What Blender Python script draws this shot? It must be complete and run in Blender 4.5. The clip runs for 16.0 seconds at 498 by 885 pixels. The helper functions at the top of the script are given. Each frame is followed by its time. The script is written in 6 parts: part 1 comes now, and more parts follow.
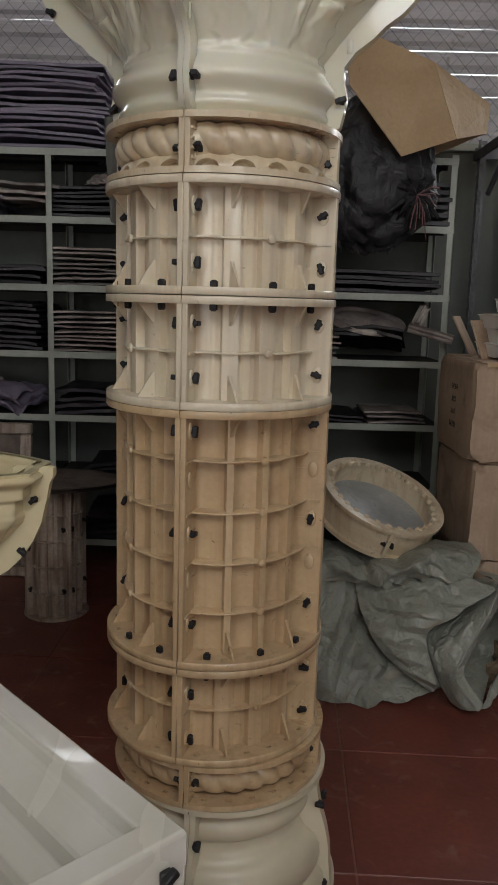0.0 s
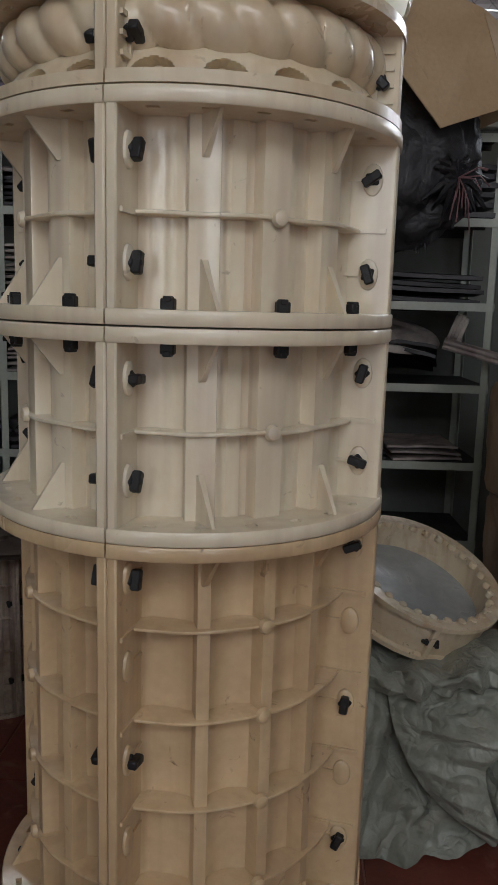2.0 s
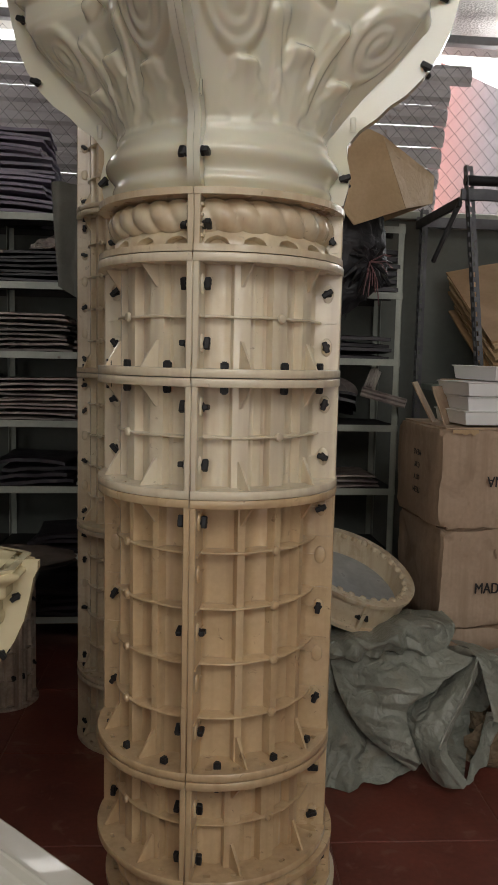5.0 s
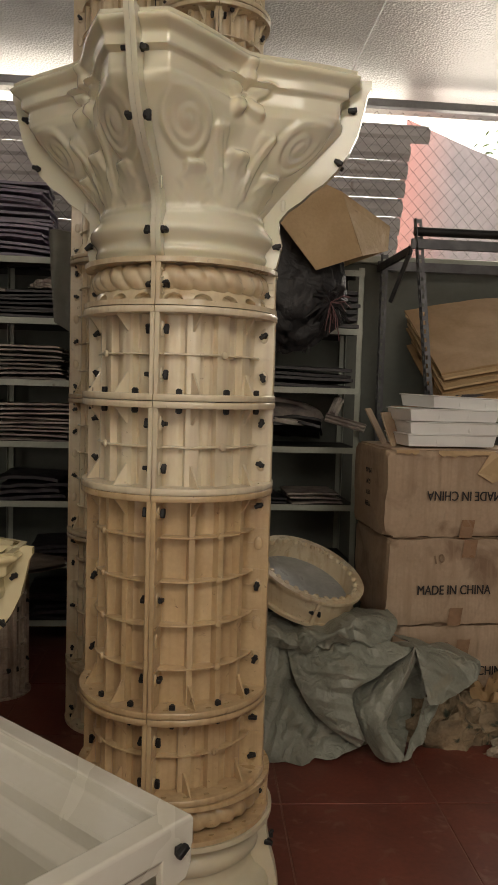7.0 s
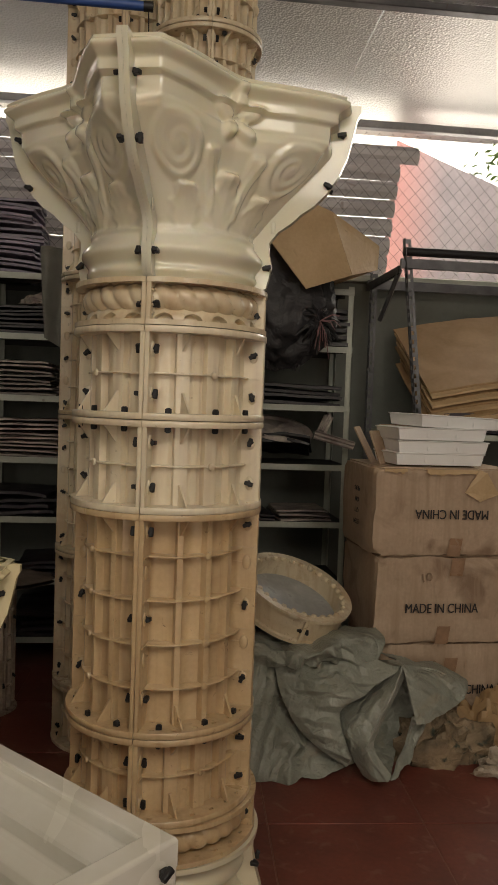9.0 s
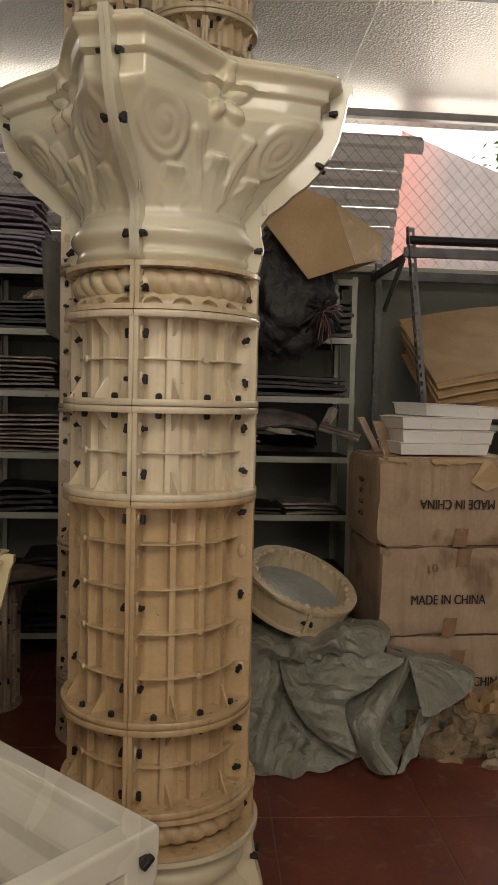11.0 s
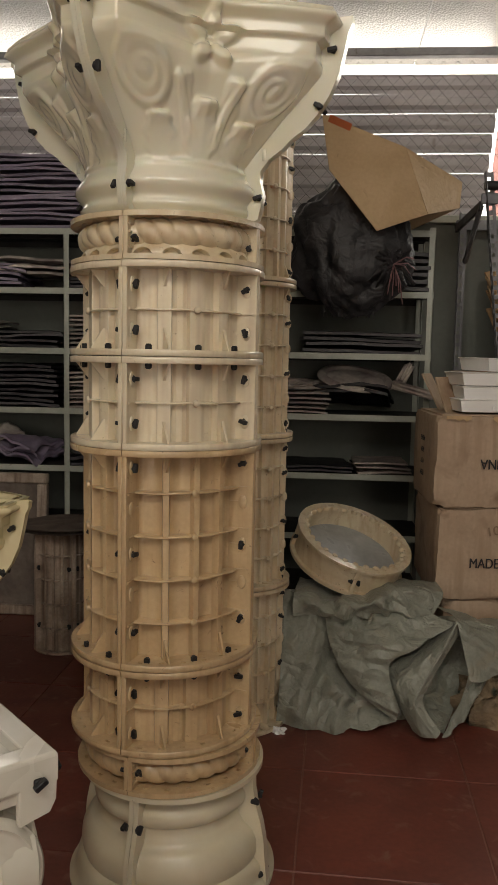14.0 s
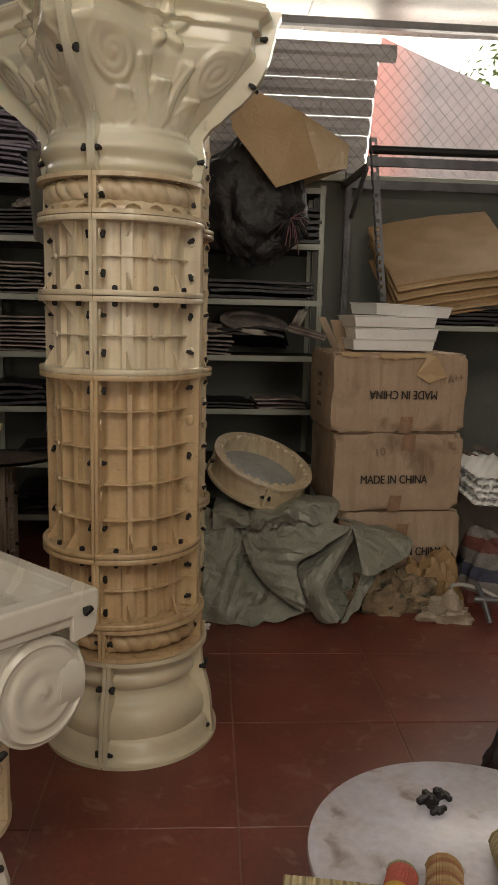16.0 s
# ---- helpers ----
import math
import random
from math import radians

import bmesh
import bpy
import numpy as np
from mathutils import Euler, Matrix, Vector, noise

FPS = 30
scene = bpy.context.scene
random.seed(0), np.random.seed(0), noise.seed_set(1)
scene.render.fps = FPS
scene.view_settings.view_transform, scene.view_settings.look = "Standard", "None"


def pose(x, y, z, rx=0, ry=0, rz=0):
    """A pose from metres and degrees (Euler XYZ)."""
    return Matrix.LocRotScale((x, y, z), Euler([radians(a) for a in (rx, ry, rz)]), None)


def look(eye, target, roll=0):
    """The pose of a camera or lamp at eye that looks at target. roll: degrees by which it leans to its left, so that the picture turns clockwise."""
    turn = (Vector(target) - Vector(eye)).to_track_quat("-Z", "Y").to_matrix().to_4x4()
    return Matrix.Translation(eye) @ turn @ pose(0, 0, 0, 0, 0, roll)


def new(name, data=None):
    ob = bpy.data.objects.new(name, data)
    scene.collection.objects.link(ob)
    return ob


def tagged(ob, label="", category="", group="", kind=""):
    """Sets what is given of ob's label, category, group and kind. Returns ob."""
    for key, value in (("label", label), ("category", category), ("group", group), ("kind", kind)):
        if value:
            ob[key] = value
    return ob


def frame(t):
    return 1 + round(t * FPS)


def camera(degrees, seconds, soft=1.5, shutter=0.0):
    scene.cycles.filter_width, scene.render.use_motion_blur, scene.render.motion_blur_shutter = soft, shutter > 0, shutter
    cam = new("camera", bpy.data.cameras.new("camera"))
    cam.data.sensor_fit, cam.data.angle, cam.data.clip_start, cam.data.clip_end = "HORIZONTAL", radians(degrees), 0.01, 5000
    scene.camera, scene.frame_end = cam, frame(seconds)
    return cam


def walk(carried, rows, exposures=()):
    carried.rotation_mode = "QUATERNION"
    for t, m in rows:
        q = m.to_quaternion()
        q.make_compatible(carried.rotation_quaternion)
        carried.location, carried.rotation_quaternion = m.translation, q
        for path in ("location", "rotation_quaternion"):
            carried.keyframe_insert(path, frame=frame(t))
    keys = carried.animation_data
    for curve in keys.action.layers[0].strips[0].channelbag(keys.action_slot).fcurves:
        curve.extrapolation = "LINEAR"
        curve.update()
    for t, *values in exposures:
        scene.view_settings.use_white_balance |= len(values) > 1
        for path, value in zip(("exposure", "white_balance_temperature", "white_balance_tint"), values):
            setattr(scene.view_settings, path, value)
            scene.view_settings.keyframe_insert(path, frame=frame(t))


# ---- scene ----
cam = camera(35.0, 16.0, soft=0.6)
PATH = [
    (0, (0.0182, 0.0196, 1.2594), (-0.0016, 1.9886, 0.9092), 1.60),
    (0.5, (0.0237, 0.1826, 1.2599), (0.0186, 2.1494, 0.8968), 1.91),
    (1, (-0.0116, 0.4371, 1.2840), (-0.0260, 2.4036, 0.9198), 1.89),
    (1.5, (0.0258, 0.5693, 1.2758), (0.0048, 2.5360, 0.9132), 1.64),
    (2, (0.0197, 0.6939, 1.2916), (-0.0030, 2.6631, 0.9428), 1.64),
    (2.5, (-0.0173, 0.7819, 1.3116), (-0.0257, 2.7553, 0.9867), 1.83),
    (3, (-0.0360, 0.8005, 1.3128), (-0.0258, 2.7787, 1.0188), 1.94),
    (3.2, (-0.0422, 0.7922, 1.3147), (-0.0172, 2.7725, 1.0360), 1.99),
    (5.3, (-0.146, -0.02, 1.295), (0.049, 1.96, 1.09), 1.3),
    (5.5, (-0.118, -0.103, 1.292), (0.077, 1.878, 1.092), 1.5),
    (6, (-0.069, -0.262, 1.297), (0.13, 1.72, 1.12), 2.1),
    (6.5, (-0.062, -0.272, 1.303), (0.127, 1.713, 1.154), 1.9),
    (7, (-0.077, -0.273, 1.301), (0.118, 1.713, 1.163), 1.6),
    (7.5, (-0.084, -0.271, 1.307), (0.132, 1.713, 1.176), 1.9),
    (8, (-0.077, -0.283, 1.308), (0.154, 1.701, 1.19), 2.2),
    (8.5, (-0.076, -0.282, 1.312), (0.151, 1.702, 1.205), 2.2),
    (10.8, (-0.047, -0.273, 1.291), (0.144, 1.716, 1.198), 1.3),
    (11, (-0.027, -0.259, 1.282), (0.158, 1.73, 1.179), 1.3),
    (11.5, (0.053, -0.202, 1.247), (0.112, 1.785, 1.029), 0.4),
    (11.7, (0.085, -0.158, 1.235), (0.045, 1.829, 1.009), -0.1),
    (12, (0.132, -0.101, 1.259), (-0.089, 1.873, 1.032), -0.6),
    (12.5, (0.214, -0.094, 1.268), (-0.031, 1.878, 1.046), -0.5),
    (13, (0.28, -0.173, 1.286), (0.046, 1.802, 1.08), -0.3),
    (13.5, (0.281, -0.228, 1.285), (0.122, 1.756, 1.094), 1.0),
    (14, (0.278, -0.253, 1.26), (0.128, 1.731, 1.058), 1.1),
    (14.5, (0.255, -0.371, 1.228), (0.171, 1.606, 0.941), -0.2),
    (15, (0.133, -0.547, 1.203), (0.136, 1.429, 0.895), -0.6),
    (15.5, (0.088, -0.643, 1.224), (0.218, 1.326, 0.902), 0.8),
    (16, (0.104, -0.637, 1.227), (0.277, 1.33, 0.91), 1.3),
]
EXPOSURES = [(0, 0.82, 6150, 10), (1, 0.9, 5950, 10), (2, 0.7, 5850, 10), (3.2, 0.65, 5800, 10), (5.3, 0.78, 6700, 10), (7, 0.72, 7550, 11), (11, 0.76, 7600, 11), (12.5, 0.86, 7150, 10), (14.5, 0.86, 7350, 11), (16, 0.7, 7550, 11)]
walk(cam, [(t, look(eye, target, roll)) for t, eye, target, roll in PATH], EXPOSURES)

# ---- world and lights ----
world = bpy.data.worlds.new("sky")
scene.world = world
world.use_nodes = True
wt = world.node_tree
sky = wt.nodes.new("ShaderNodeTexSky")
sky.sky_type = "NISHITA"
sky.sun_disc = False
sky.sun_elevation, sky.sun_rotation = radians(60), radians(160)
sky.air_density, sky.dust_density, sky.ozone_density = 1.3, 6.0, 0.6
wt.links.new(sky.outputs[0], wt.nodes["Background"].inputs[0])
wt.nodes["Background"].inputs[1].default_value = 0.15
sun = new("sun", bpy.data.lights.new("sun", "SUN"))
sun.data.energy, sun.data.angle, sun.data.color = 3.0, radians(0.6), (1, 0.96, 0.9)
sun.matrix_world = look((0, 0, 0), (-math.sin(radians(160)) * 0.577, -math.cos(radians(160)) * 0.577, -1))


def opening_lamp(x, y, z, tx, ty, tz, w, h, watts):
    ob = new("opening_light", bpy.data.lights.new("opening_light", "AREA"))
    ob.data.shape, ob.data.size, ob.data.size_y, ob.data.energy, ob.data.color = "RECTANGLE", w, h, watts, (1, 0.985, 0.95)
    ob.matrix_world = look((x, y, z), (tx, ty, tz))


# Front doorways and skylight lie out of view, placed to fit the light.
opening_lamp(-2.0, -4.45, 1.85, -0.6, 2, 1.5, 0.8, 1.7, 12)
opening_lamp(1.7, -4.45, 1.85, 0.6, 2, 1.5, 0.8, 1.7, 11)
opening_lamp(0.3, -1.3, 3.2, 0.2, 0.5, 1.2, 3.0, 1.4, 33)
opening_lamp(2.4, 4.25, 2.42, 2.2, 0, 1.5, 2.0, 0.8, 8)
opening_lamp(-0.9, 4.2, 2.79, -0.9, 2.2, 3.0, 4.2, 0.1, 3.5)



# ---- materials ----
def mat(name, c, rough=0.5, metal=0.0, c2=None, scale=3.0, fine=60.0, bump=0.1, fine_amt=0.12, spots=None, spot_scale=25.0, spot_cut=0.68, random_amt=0.0, coat=0.0, sss=0.0, trans=0.0, streak=None):
    """Two scales of colour variation, roughness variation and relief, in metres of the object."""
    m = bpy.data.materials.new(name)
    m.use_nodes = True
    t = m.node_tree
    b = t.nodes["Principled BSDF"]
    tc = t.nodes.new("ShaderNodeNewGeometry")

    def noise_tex(sc, detail=4.0, dist=0.0):
        n = t.nodes.new("ShaderNodeTexNoise")
        n.inputs["Scale"].default_value, n.inputs["Detail"].default_value, n.inputs["Distortion"].default_value = sc, detail, dist
        t.links.new(tc.outputs["Position"], n.inputs["Vector"])
        return n

    def mix(kind, fac, a, bb):
        x = t.nodes.new("ShaderNodeMix")
        x.data_type, x.blend_type = "RGBA", kind
        for sock, v in ((x.inputs[0], fac), (x.inputs[6], a), (x.inputs[7], bb)):
            if isinstance(v, (int, float)):
                sock.default_value = v
            elif isinstance(v, tuple):
                sock.default_value = (*v, 1)
            else:
                t.links.new(v, sock)
        return x.outputs[2]

    def ramp(src, lo, hi):
        r = t.nodes.new("ShaderNodeMapRange")
        r.inputs[1].default_value, r.inputs[2].default_value = lo, hi
        t.links.new(src, r.inputs[0])
        return r.outputs[0]

    big, small = noise_tex(scale, 5.0, 0.6), noise_tex(fine, 3.0)
    c2 = c2 or tuple(v * 0.82 for v in c)
    col = mix("MIX", ramp(big.outputs[0], 0.35, 0.65), c, c2)
    col = mix("MULTIPLY", fine_amt, col, small.outputs[1]) if fine_amt > 0.3 else mix("OVERLAY", fine_amt, col, small.outputs[0])
    if spots:
        sp = noise_tex(spot_scale, 6.0, 1.0)
        col = mix("MIX", ramp(sp.outputs[0], spot_cut, spot_cut + 0.12), col, spots)
    if streak:
        mp = t.nodes.new("ShaderNodeMapping")
        mp.inputs["Scale"].default_value = (38, 38, 2.2)
        t.links.new(tc.outputs["Position"], mp.inputs["Vector"])
        sk = t.nodes.new("ShaderNodeTexNoise")
        sk.inputs["Scale"].default_value, sk.inputs["Detail"].default_value = 1.0, 3.0
        t.links.new(mp.outputs[0], sk.inputs["Vector"])
        col = mix("MIX", ramp(sk.outputs[0], 0.48, 0.74), col, streak)
    if random_amt:
        oi = t.nodes.new("ShaderNodeObjectInfo")
        hv = t.nodes.new("ShaderNodeHueSaturation")
        r = t.nodes.new("ShaderNodeMapRange")
        r.inputs[3].default_value, r.inputs[4].default_value = 1 - random_amt, 1 + random_amt
        t.links.new(oi.outputs["Random"], r.inputs[0])
        t.links.new(r.outputs[0], hv.inputs["Value"])
        t.links.new(col, hv.inputs["Color"])
        col = hv.outputs[0]
    t.links.new(col, b.inputs["Base Color"])
    rr = t.nodes.new("ShaderNodeMapRange")
    rr.inputs[3].default_value, rr.inputs[4].default_value = max(0.03, rough - 0.12), min(1, rough + 0.12)
    t.links.new(big.outputs[0], rr.inputs[0])
    t.links.new(rr.outputs[0], b.inputs["Roughness"])
    b.inputs["Metallic"].default_value = metal
    b.inputs["Coat Weight"].default_value = coat
    b.inputs["Coat Roughness"].default_value = 0.04
    b.inputs["Transmission Weight"].default_value = trans
    if sss:
        b.inputs["Subsurface Weight"].default_value = sss
        b.inputs["Subsurface Radius"].default_value = (0.016, 0.013, 0.009)
        b.inputs["Subsurface Scale"].default_value = 1.0
    if bump:
        bp = t.nodes.new("ShaderNodeBump")
        bp.inputs["Strength"].default_value, bp.inputs["Distance"].default_value = bump, 0.004
        t.links.new(small.outputs[0], bp.inputs["Height"])
        t.links.new(bp.outputs[0], b.inputs["Normal"])
    return m


M_IVORY = mat("ivory_gelcoat", (0.9, 0.86, 0.71), 0.12, c2=(0.87, 0.82, 0.64), scale=4, fine=40, bump=0.03, coat=1.0, fine_amt=0.05, sss=0.35)


def let_light_through(m, share, c):
    """Thin gelcoat shells glow a little where light falls on their far side."""
    t = m.node_tree
    tr = t.nodes.new("ShaderNodeBsdfTranslucent")
    tr.inputs["Color"].default_value = (*c, 1)
    x = t.nodes.new("ShaderNodeMixShader")
    x.inputs[0].default_value = share
    t.links.new(t.nodes["Principled BSDF"].outputs[0], x.inputs[1])
    t.links.new(tr.outputs[0], x.inputs[2])
    t.links.new(x.outputs[0], t.nodes["Material Output"].inputs["Surface"])


let_light_through(M_IVORY, 0.18, (0.9, 0.86, 0.7))
M_BASE = mat("yellowed_ivory_gelcoat", (0.7, 0.625, 0.46), 0.36, c2=(0.6, 0.525, 0.38), scale=4, fine=40, bump=0.04, coat=0.3, fine_amt=0.06, sss=0.3)
M_YELLOW = mat("yellowed_gelcoat", (0.76, 0.67, 0.43), 0.25, c2=(0.7, 0.58, 0.34), scale=5, fine=40, bump=0.06, coat=0.3, fine_amt=0.06)
M_WHITE = mat("white_plastic", (0.71, 0.68, 0.61), 0.26, c2=(0.62, 0.58, 0.48), scale=3, fine=50, bump=0.05, coat=0.6, fine_amt=0.06, spots=(0.45, 0.4, 0.3), spot_scale=30, spot_cut=0.74)
M_CREAM = mat("cream_plastic", (0.72, 0.62, 0.45), 0.3, c2=(0.63, 0.5, 0.33), scale=7, fine=90, bump=0.12, fine_amt=0.12, spots=(0.22, 0.15, 0.09), spot_scale=50, spot_cut=0.67, random_amt=0.03, coat=0.4, sss=0.2, streak=(0.56, 0.42, 0.27))
M_CREAM_PALE = mat("pale_cream_plastic", (0.77, 0.675, 0.51), 0.34, c2=(0.68, 0.58, 0.42), scale=7, fine=90, bump=0.12, fine_amt=0.1, spots=(0.28, 0.2, 0.12), spot_scale=55, spot_cut=0.69, random_amt=0.025, coat=0.4, sss=0.2, streak=(0.6, 0.49, 0.36))
M_TAN = mat("tan_plastic", (0.61, 0.445, 0.26), 0.32, c2=(0.5, 0.35, 0.2), scale=6, fine=90, bump=0.12, fine_amt=0.14, spots=(0.18, 0.11, 0.06), spot_scale=45, spot_cut=0.665, random_amt=0.03, coat=0.4, sss=0.2, streak=(0.44, 0.3, 0.17))
M_GREYMOULD = mat("dirty_grey_plastic", (0.52, 0.43, 0.35), 0.4, c2=(0.33, 0.25, 0.19), scale=9, fine=90, bump=0.2, fine_amt=0.3, streak=(0.16, 0.1, 0.07))
M_BLACK = mat("black_plastic", (0.011, 0.01, 0.011), 0.5, scale=30, fine=120, bump=0.1)
M_RACK = mat("grey_green_paint", (0.5, 0.53, 0.46), 0.38, c2=(0.4, 0.43, 0.37), scale=5, fine=70, bump=0.1, spots=(0.12, 0.08, 0.05), spot_scale=22, spot_cut=0.69)
# Boards coloured dark, which puts the rack's inner shade into them.
M_SHELF = mat("shaded_shelf_board", (0.035, 0.035, 0.032), 0.65, c2=(0.02, 0.019, 0.018), scale=5, fine=50, bump=0.2)
M_STEEL = mat("galvanised_steel", (0.2, 0.2, 0.21), 0.45, 0.6, c2=(0.13, 0.13, 0.14), scale=8, fine=60, bump=0.1, spots=(0.12, 0.07, 0.04), spot_scale=20, spot_cut=0.68)
M_GALV = mat("pale_galvanised_steel", (0.42, 0.42, 0.43), 0.45, 0.4, c2=(0.32, 0.32, 0.33), scale=8, fine=60, bump=0.1, spots=(0.16, 0.11, 0.08), spot_scale=20, spot_cut=0.68)
M_RUBBER = mat("dark_rubber", (0.017, 0.015, 0.019), 0.42, c2=(0.042, 0.036, 0.042), scale=7, fine=60, bump=0.35, fine_amt=0.25, random_amt=0.5, spots=(0.13, 0.11, 0.1), spot_scale=14, spot_cut=0.66)
# The dark rubber again, with violet light on the upper pile painted in.
M_RUBBER_LIT = mat("violet_lit_rubber", (0.2, 0.165, 0.235), 0.36, c2=(0.28, 0.24, 0.31), scale=5, fine=60, bump=0.3, fine_amt=0.25, random_amt=0.3, spots=(0.16, 0.14, 0.15), spot_scale=14, spot_cut=0.66)
M_EDGE = mat("pale_silicone", (0.52, 0.47, 0.42), 0.55, c2=(0.22, 0.18, 0.17), scale=7, fine=60, bump=0.25, random_amt=0.35, fine_amt=0.2)
M_WALL = mat("grey_green_wall", (0.19, 0.2, 0.178), 0.7, c2=(0.13, 0.142, 0.125), scale=1.5, fine=30, bump=0.2, spots=(0.15, 0.15, 0.13), spot_scale=5, spot_cut=0.66)
M_TILE = mat("red_floor_tile", (0.21, 0.055, 0.037), 0.36, c2=(0.15, 0.04, 0.028), scale=3.5, fine=60, bump=0.1, fine_amt=0.25, spots=(0.25, 0.115, 0.088), spot_scale=11, spot_cut=0.59, random_amt=0.1)
M_GROUT = mat("tile_grout", (0.28, 0.14, 0.105), 0.8, scale=5)
# The streak colour paints the corrugation's upright shade lines into the board.
M_CARD = mat("brown_cardboard", (0.49, 0.36, 0.255), 0.7, c2=(0.4, 0.285, 0.195), scale=3, fine=70, bump=0.12, fine_amt=0.15, spots=(0.27, 0.175, 0.115), spot_scale=5, spot_cut=0.6, streak=(0.39, 0.275, 0.185))
M_CARD2 = mat("light_cardboard", (0.6, 0.43, 0.25), 0.65, c2=(0.52, 0.36, 0.2), scale=4, fine=70, bump=0.12, fine_amt=0.12, spots=(0.26, 0.15, 0.08), spot_scale=12, spot_cut=0.68)
M_TAPE = mat("brown_tape", (0.34, 0.205, 0.125), 0.3, scale=20)
M_KRAFT = mat("kraft_paper", (0.42, 0.27, 0.14), 0.6, c2=(0.34, 0.21, 0.1), scale=5, fine=50, bump=0.15)
M_INK = mat("black_ink", (0.03, 0.025, 0.025), 0.6, scale=30, bump=0)
M_FOAM = mat("white_foam", (0.92, 0.92, 0.91), 0.5, c2=(0.87, 0.87, 0.86), scale=6, fine=160, bump=0.15)
M_TARP = mat("grey_green_tarp", (0.33, 0.335, 0.28), 0.42, c2=(0.25, 0.255, 0.21), scale=4, fine=120, bump=0.25, fine_amt=0.15, spots=(0.3, 0.27, 0.2), spot_scale=5, spot_cut=0.6)
M_CAMO = mat("stained_paper_sacking", (0.36, 0.26, 0.16), 0.65, c2=(0.14, 0.1, 0.06), scale=11, fine=80, bump=0.25, spots=(0.05, 0.06, 0.04), spot_scale=14, spot_cut=0.55)
M_BAG = mat("black_mesh_sack", (0.012, 0.012, 0.014), 0.48, c2=(0.035, 0.033, 0.037), scale=6, fine=200, bump=0.22, fine_amt=0.15)
M_CLOTH = mat("grey_cloth", (0.28, 0.28, 0.25), 0.85, c2=(0.2, 0.2, 0.18), scale=5, fine=150, bump=0.3)
M_CORR = mat("dull_corrugated_steel", (0.64, 0.6, 0.61), 0.5, 0.1, c2=(0.5, 0.47, 0.48), scale=2, fine=25, bump=0.1, spots=(0.2, 0.13, 0.1), spot_scale=6, spot_cut=0.66)
M_WIRE = mat("fence_wire", (0.07, 0.07, 0.07), 0.5, 0.6, scale=9)
# The violet cast paints reflected sky into the worn pale top.
M_TABLE = mat("worn_table_top", (0.66, 0.65, 0.74), 0.22, c2=(0.56, 0.52, 0.54), scale=9, fine=70, bump=0.15, fine_amt=0.3, spots=(0.24, 0.17, 0.14), spot_scale=9, spot_cut=0.6)
M_WOOD = mat("weathered_wood", (0.2, 0.16, 0.13), 0.65, c2=(0.12, 0.09, 0.075), scale=8, fine=60, bump=0.3, fine_amt=0.25)
M_PINKBAG = mat("pink_string", (0.28, 0.15, 0.155), 0.6)
M_CLEAR = mat("crumpled_clear_film", (0.5, 0.42, 0.33), 0.3, c2=(0.35, 0.28, 0.2), scale=20)
M_FILM = mat("cloudy_film", (0.42, 0.43, 0.42), 0.3, c2=(0.33, 0.34, 0.33), scale=14)
M_PIPE = mat("white_hose", (0.6, 0.58, 0.54), 0.4)
M_CONC = mat("yard_concrete", (0.35, 0.34, 0.31), 0.85, scale=0.8, fine=10)
M_LEAF = mat("tree_leaves", (0.08, 0.14, 0.035), 0.5, c2=(0.05, 0.1, 0.02), scale=2)


def add_waves(m, scale, strength):
    """Fine parallel upright ridges, as of corrugated board, on top of the relief."""
    t = m.node_tree
    bp = next(n for n in t.nodes if n.type == "BUMP")
    tc = t.nodes.new("ShaderNodeTexCoord")
    w = t.nodes.new("ShaderNodeTexWave")
    w.bands_direction = "X"
    w.inputs["Scale"].default_value, w.inputs["Distortion"].default_value, w.inputs["Detail Scale"].default_value = scale, 0.6, 0.6
    t.links.new(tc.outputs["Object"], w.inputs["Vector"])
    b2 = t.nodes.new("ShaderNodeBump")
    b2.inputs["Strength"].default_value, b2.inputs["Distance"].default_value = strength, 0.003
    t.links.new(w.outputs[1], b2.inputs["Height"])
    t.links.new(bp.outputs[0], b2.inputs["Normal"])
    t.links.new(b2.outputs[0], t.nodes["Principled BSDF"].inputs["Normal"])


add_waves(M_CARD, 22, 0.12)


def add_crumple(m, scale, strength):
    """Sharp small creases, as of crumpled sheet, under the fine relief."""
    t = m.node_tree
    bp = next(n for n in t.nodes if n.type == "BUMP")
    g = t.nodes.new("ShaderNodeNewGeometry")
    last = None
    for k in (1.0, 2.3):
        n = t.nodes.new("ShaderNodeTexNoise")
        n.inputs["Scale"].default_value, n.inputs["Detail"].default_value, n.inputs["Distortion"].default_value = scale * k, 1.5, 1.2
        t.links.new(g.outputs["Position"], n.inputs["Vector"])
        a = t.nodes.new("ShaderNodeMath")
        a.operation = "SUBTRACT"
        a.inputs[1].default_value = 0.5
        t.links.new(n.outputs[0], a.inputs[0])
        b = t.nodes.new("ShaderNodeMath")
        b.operation = "ABSOLUTE"
        t.links.new(a.outputs[0], b.inputs[0])
        c = t.nodes.new("ShaderNodeBump")
        c.inputs["Strength"].default_value, c.inputs["Distance"].default_value = strength, 0.3 / (scale * k)
        t.links.new(b.outputs[0], c.inputs["Height"])
        if last:
            t.links.new(last.outputs[0], c.inputs["Normal"])
        last = c
    t.links.new(last.outputs[0], bp.inputs["Normal"])


add_crumple(M_TARP, 8, 0.8)
add_crumple(M_CAMO, 16, 0.9)
add_crumple(M_CARD, 5, 0.08)
add_crumple(M_CARD2, 9, 0.22)
add_crumple(M_CLEAR, 25, 1.0)
add_crumple(M_BAG, 7, 0.4)


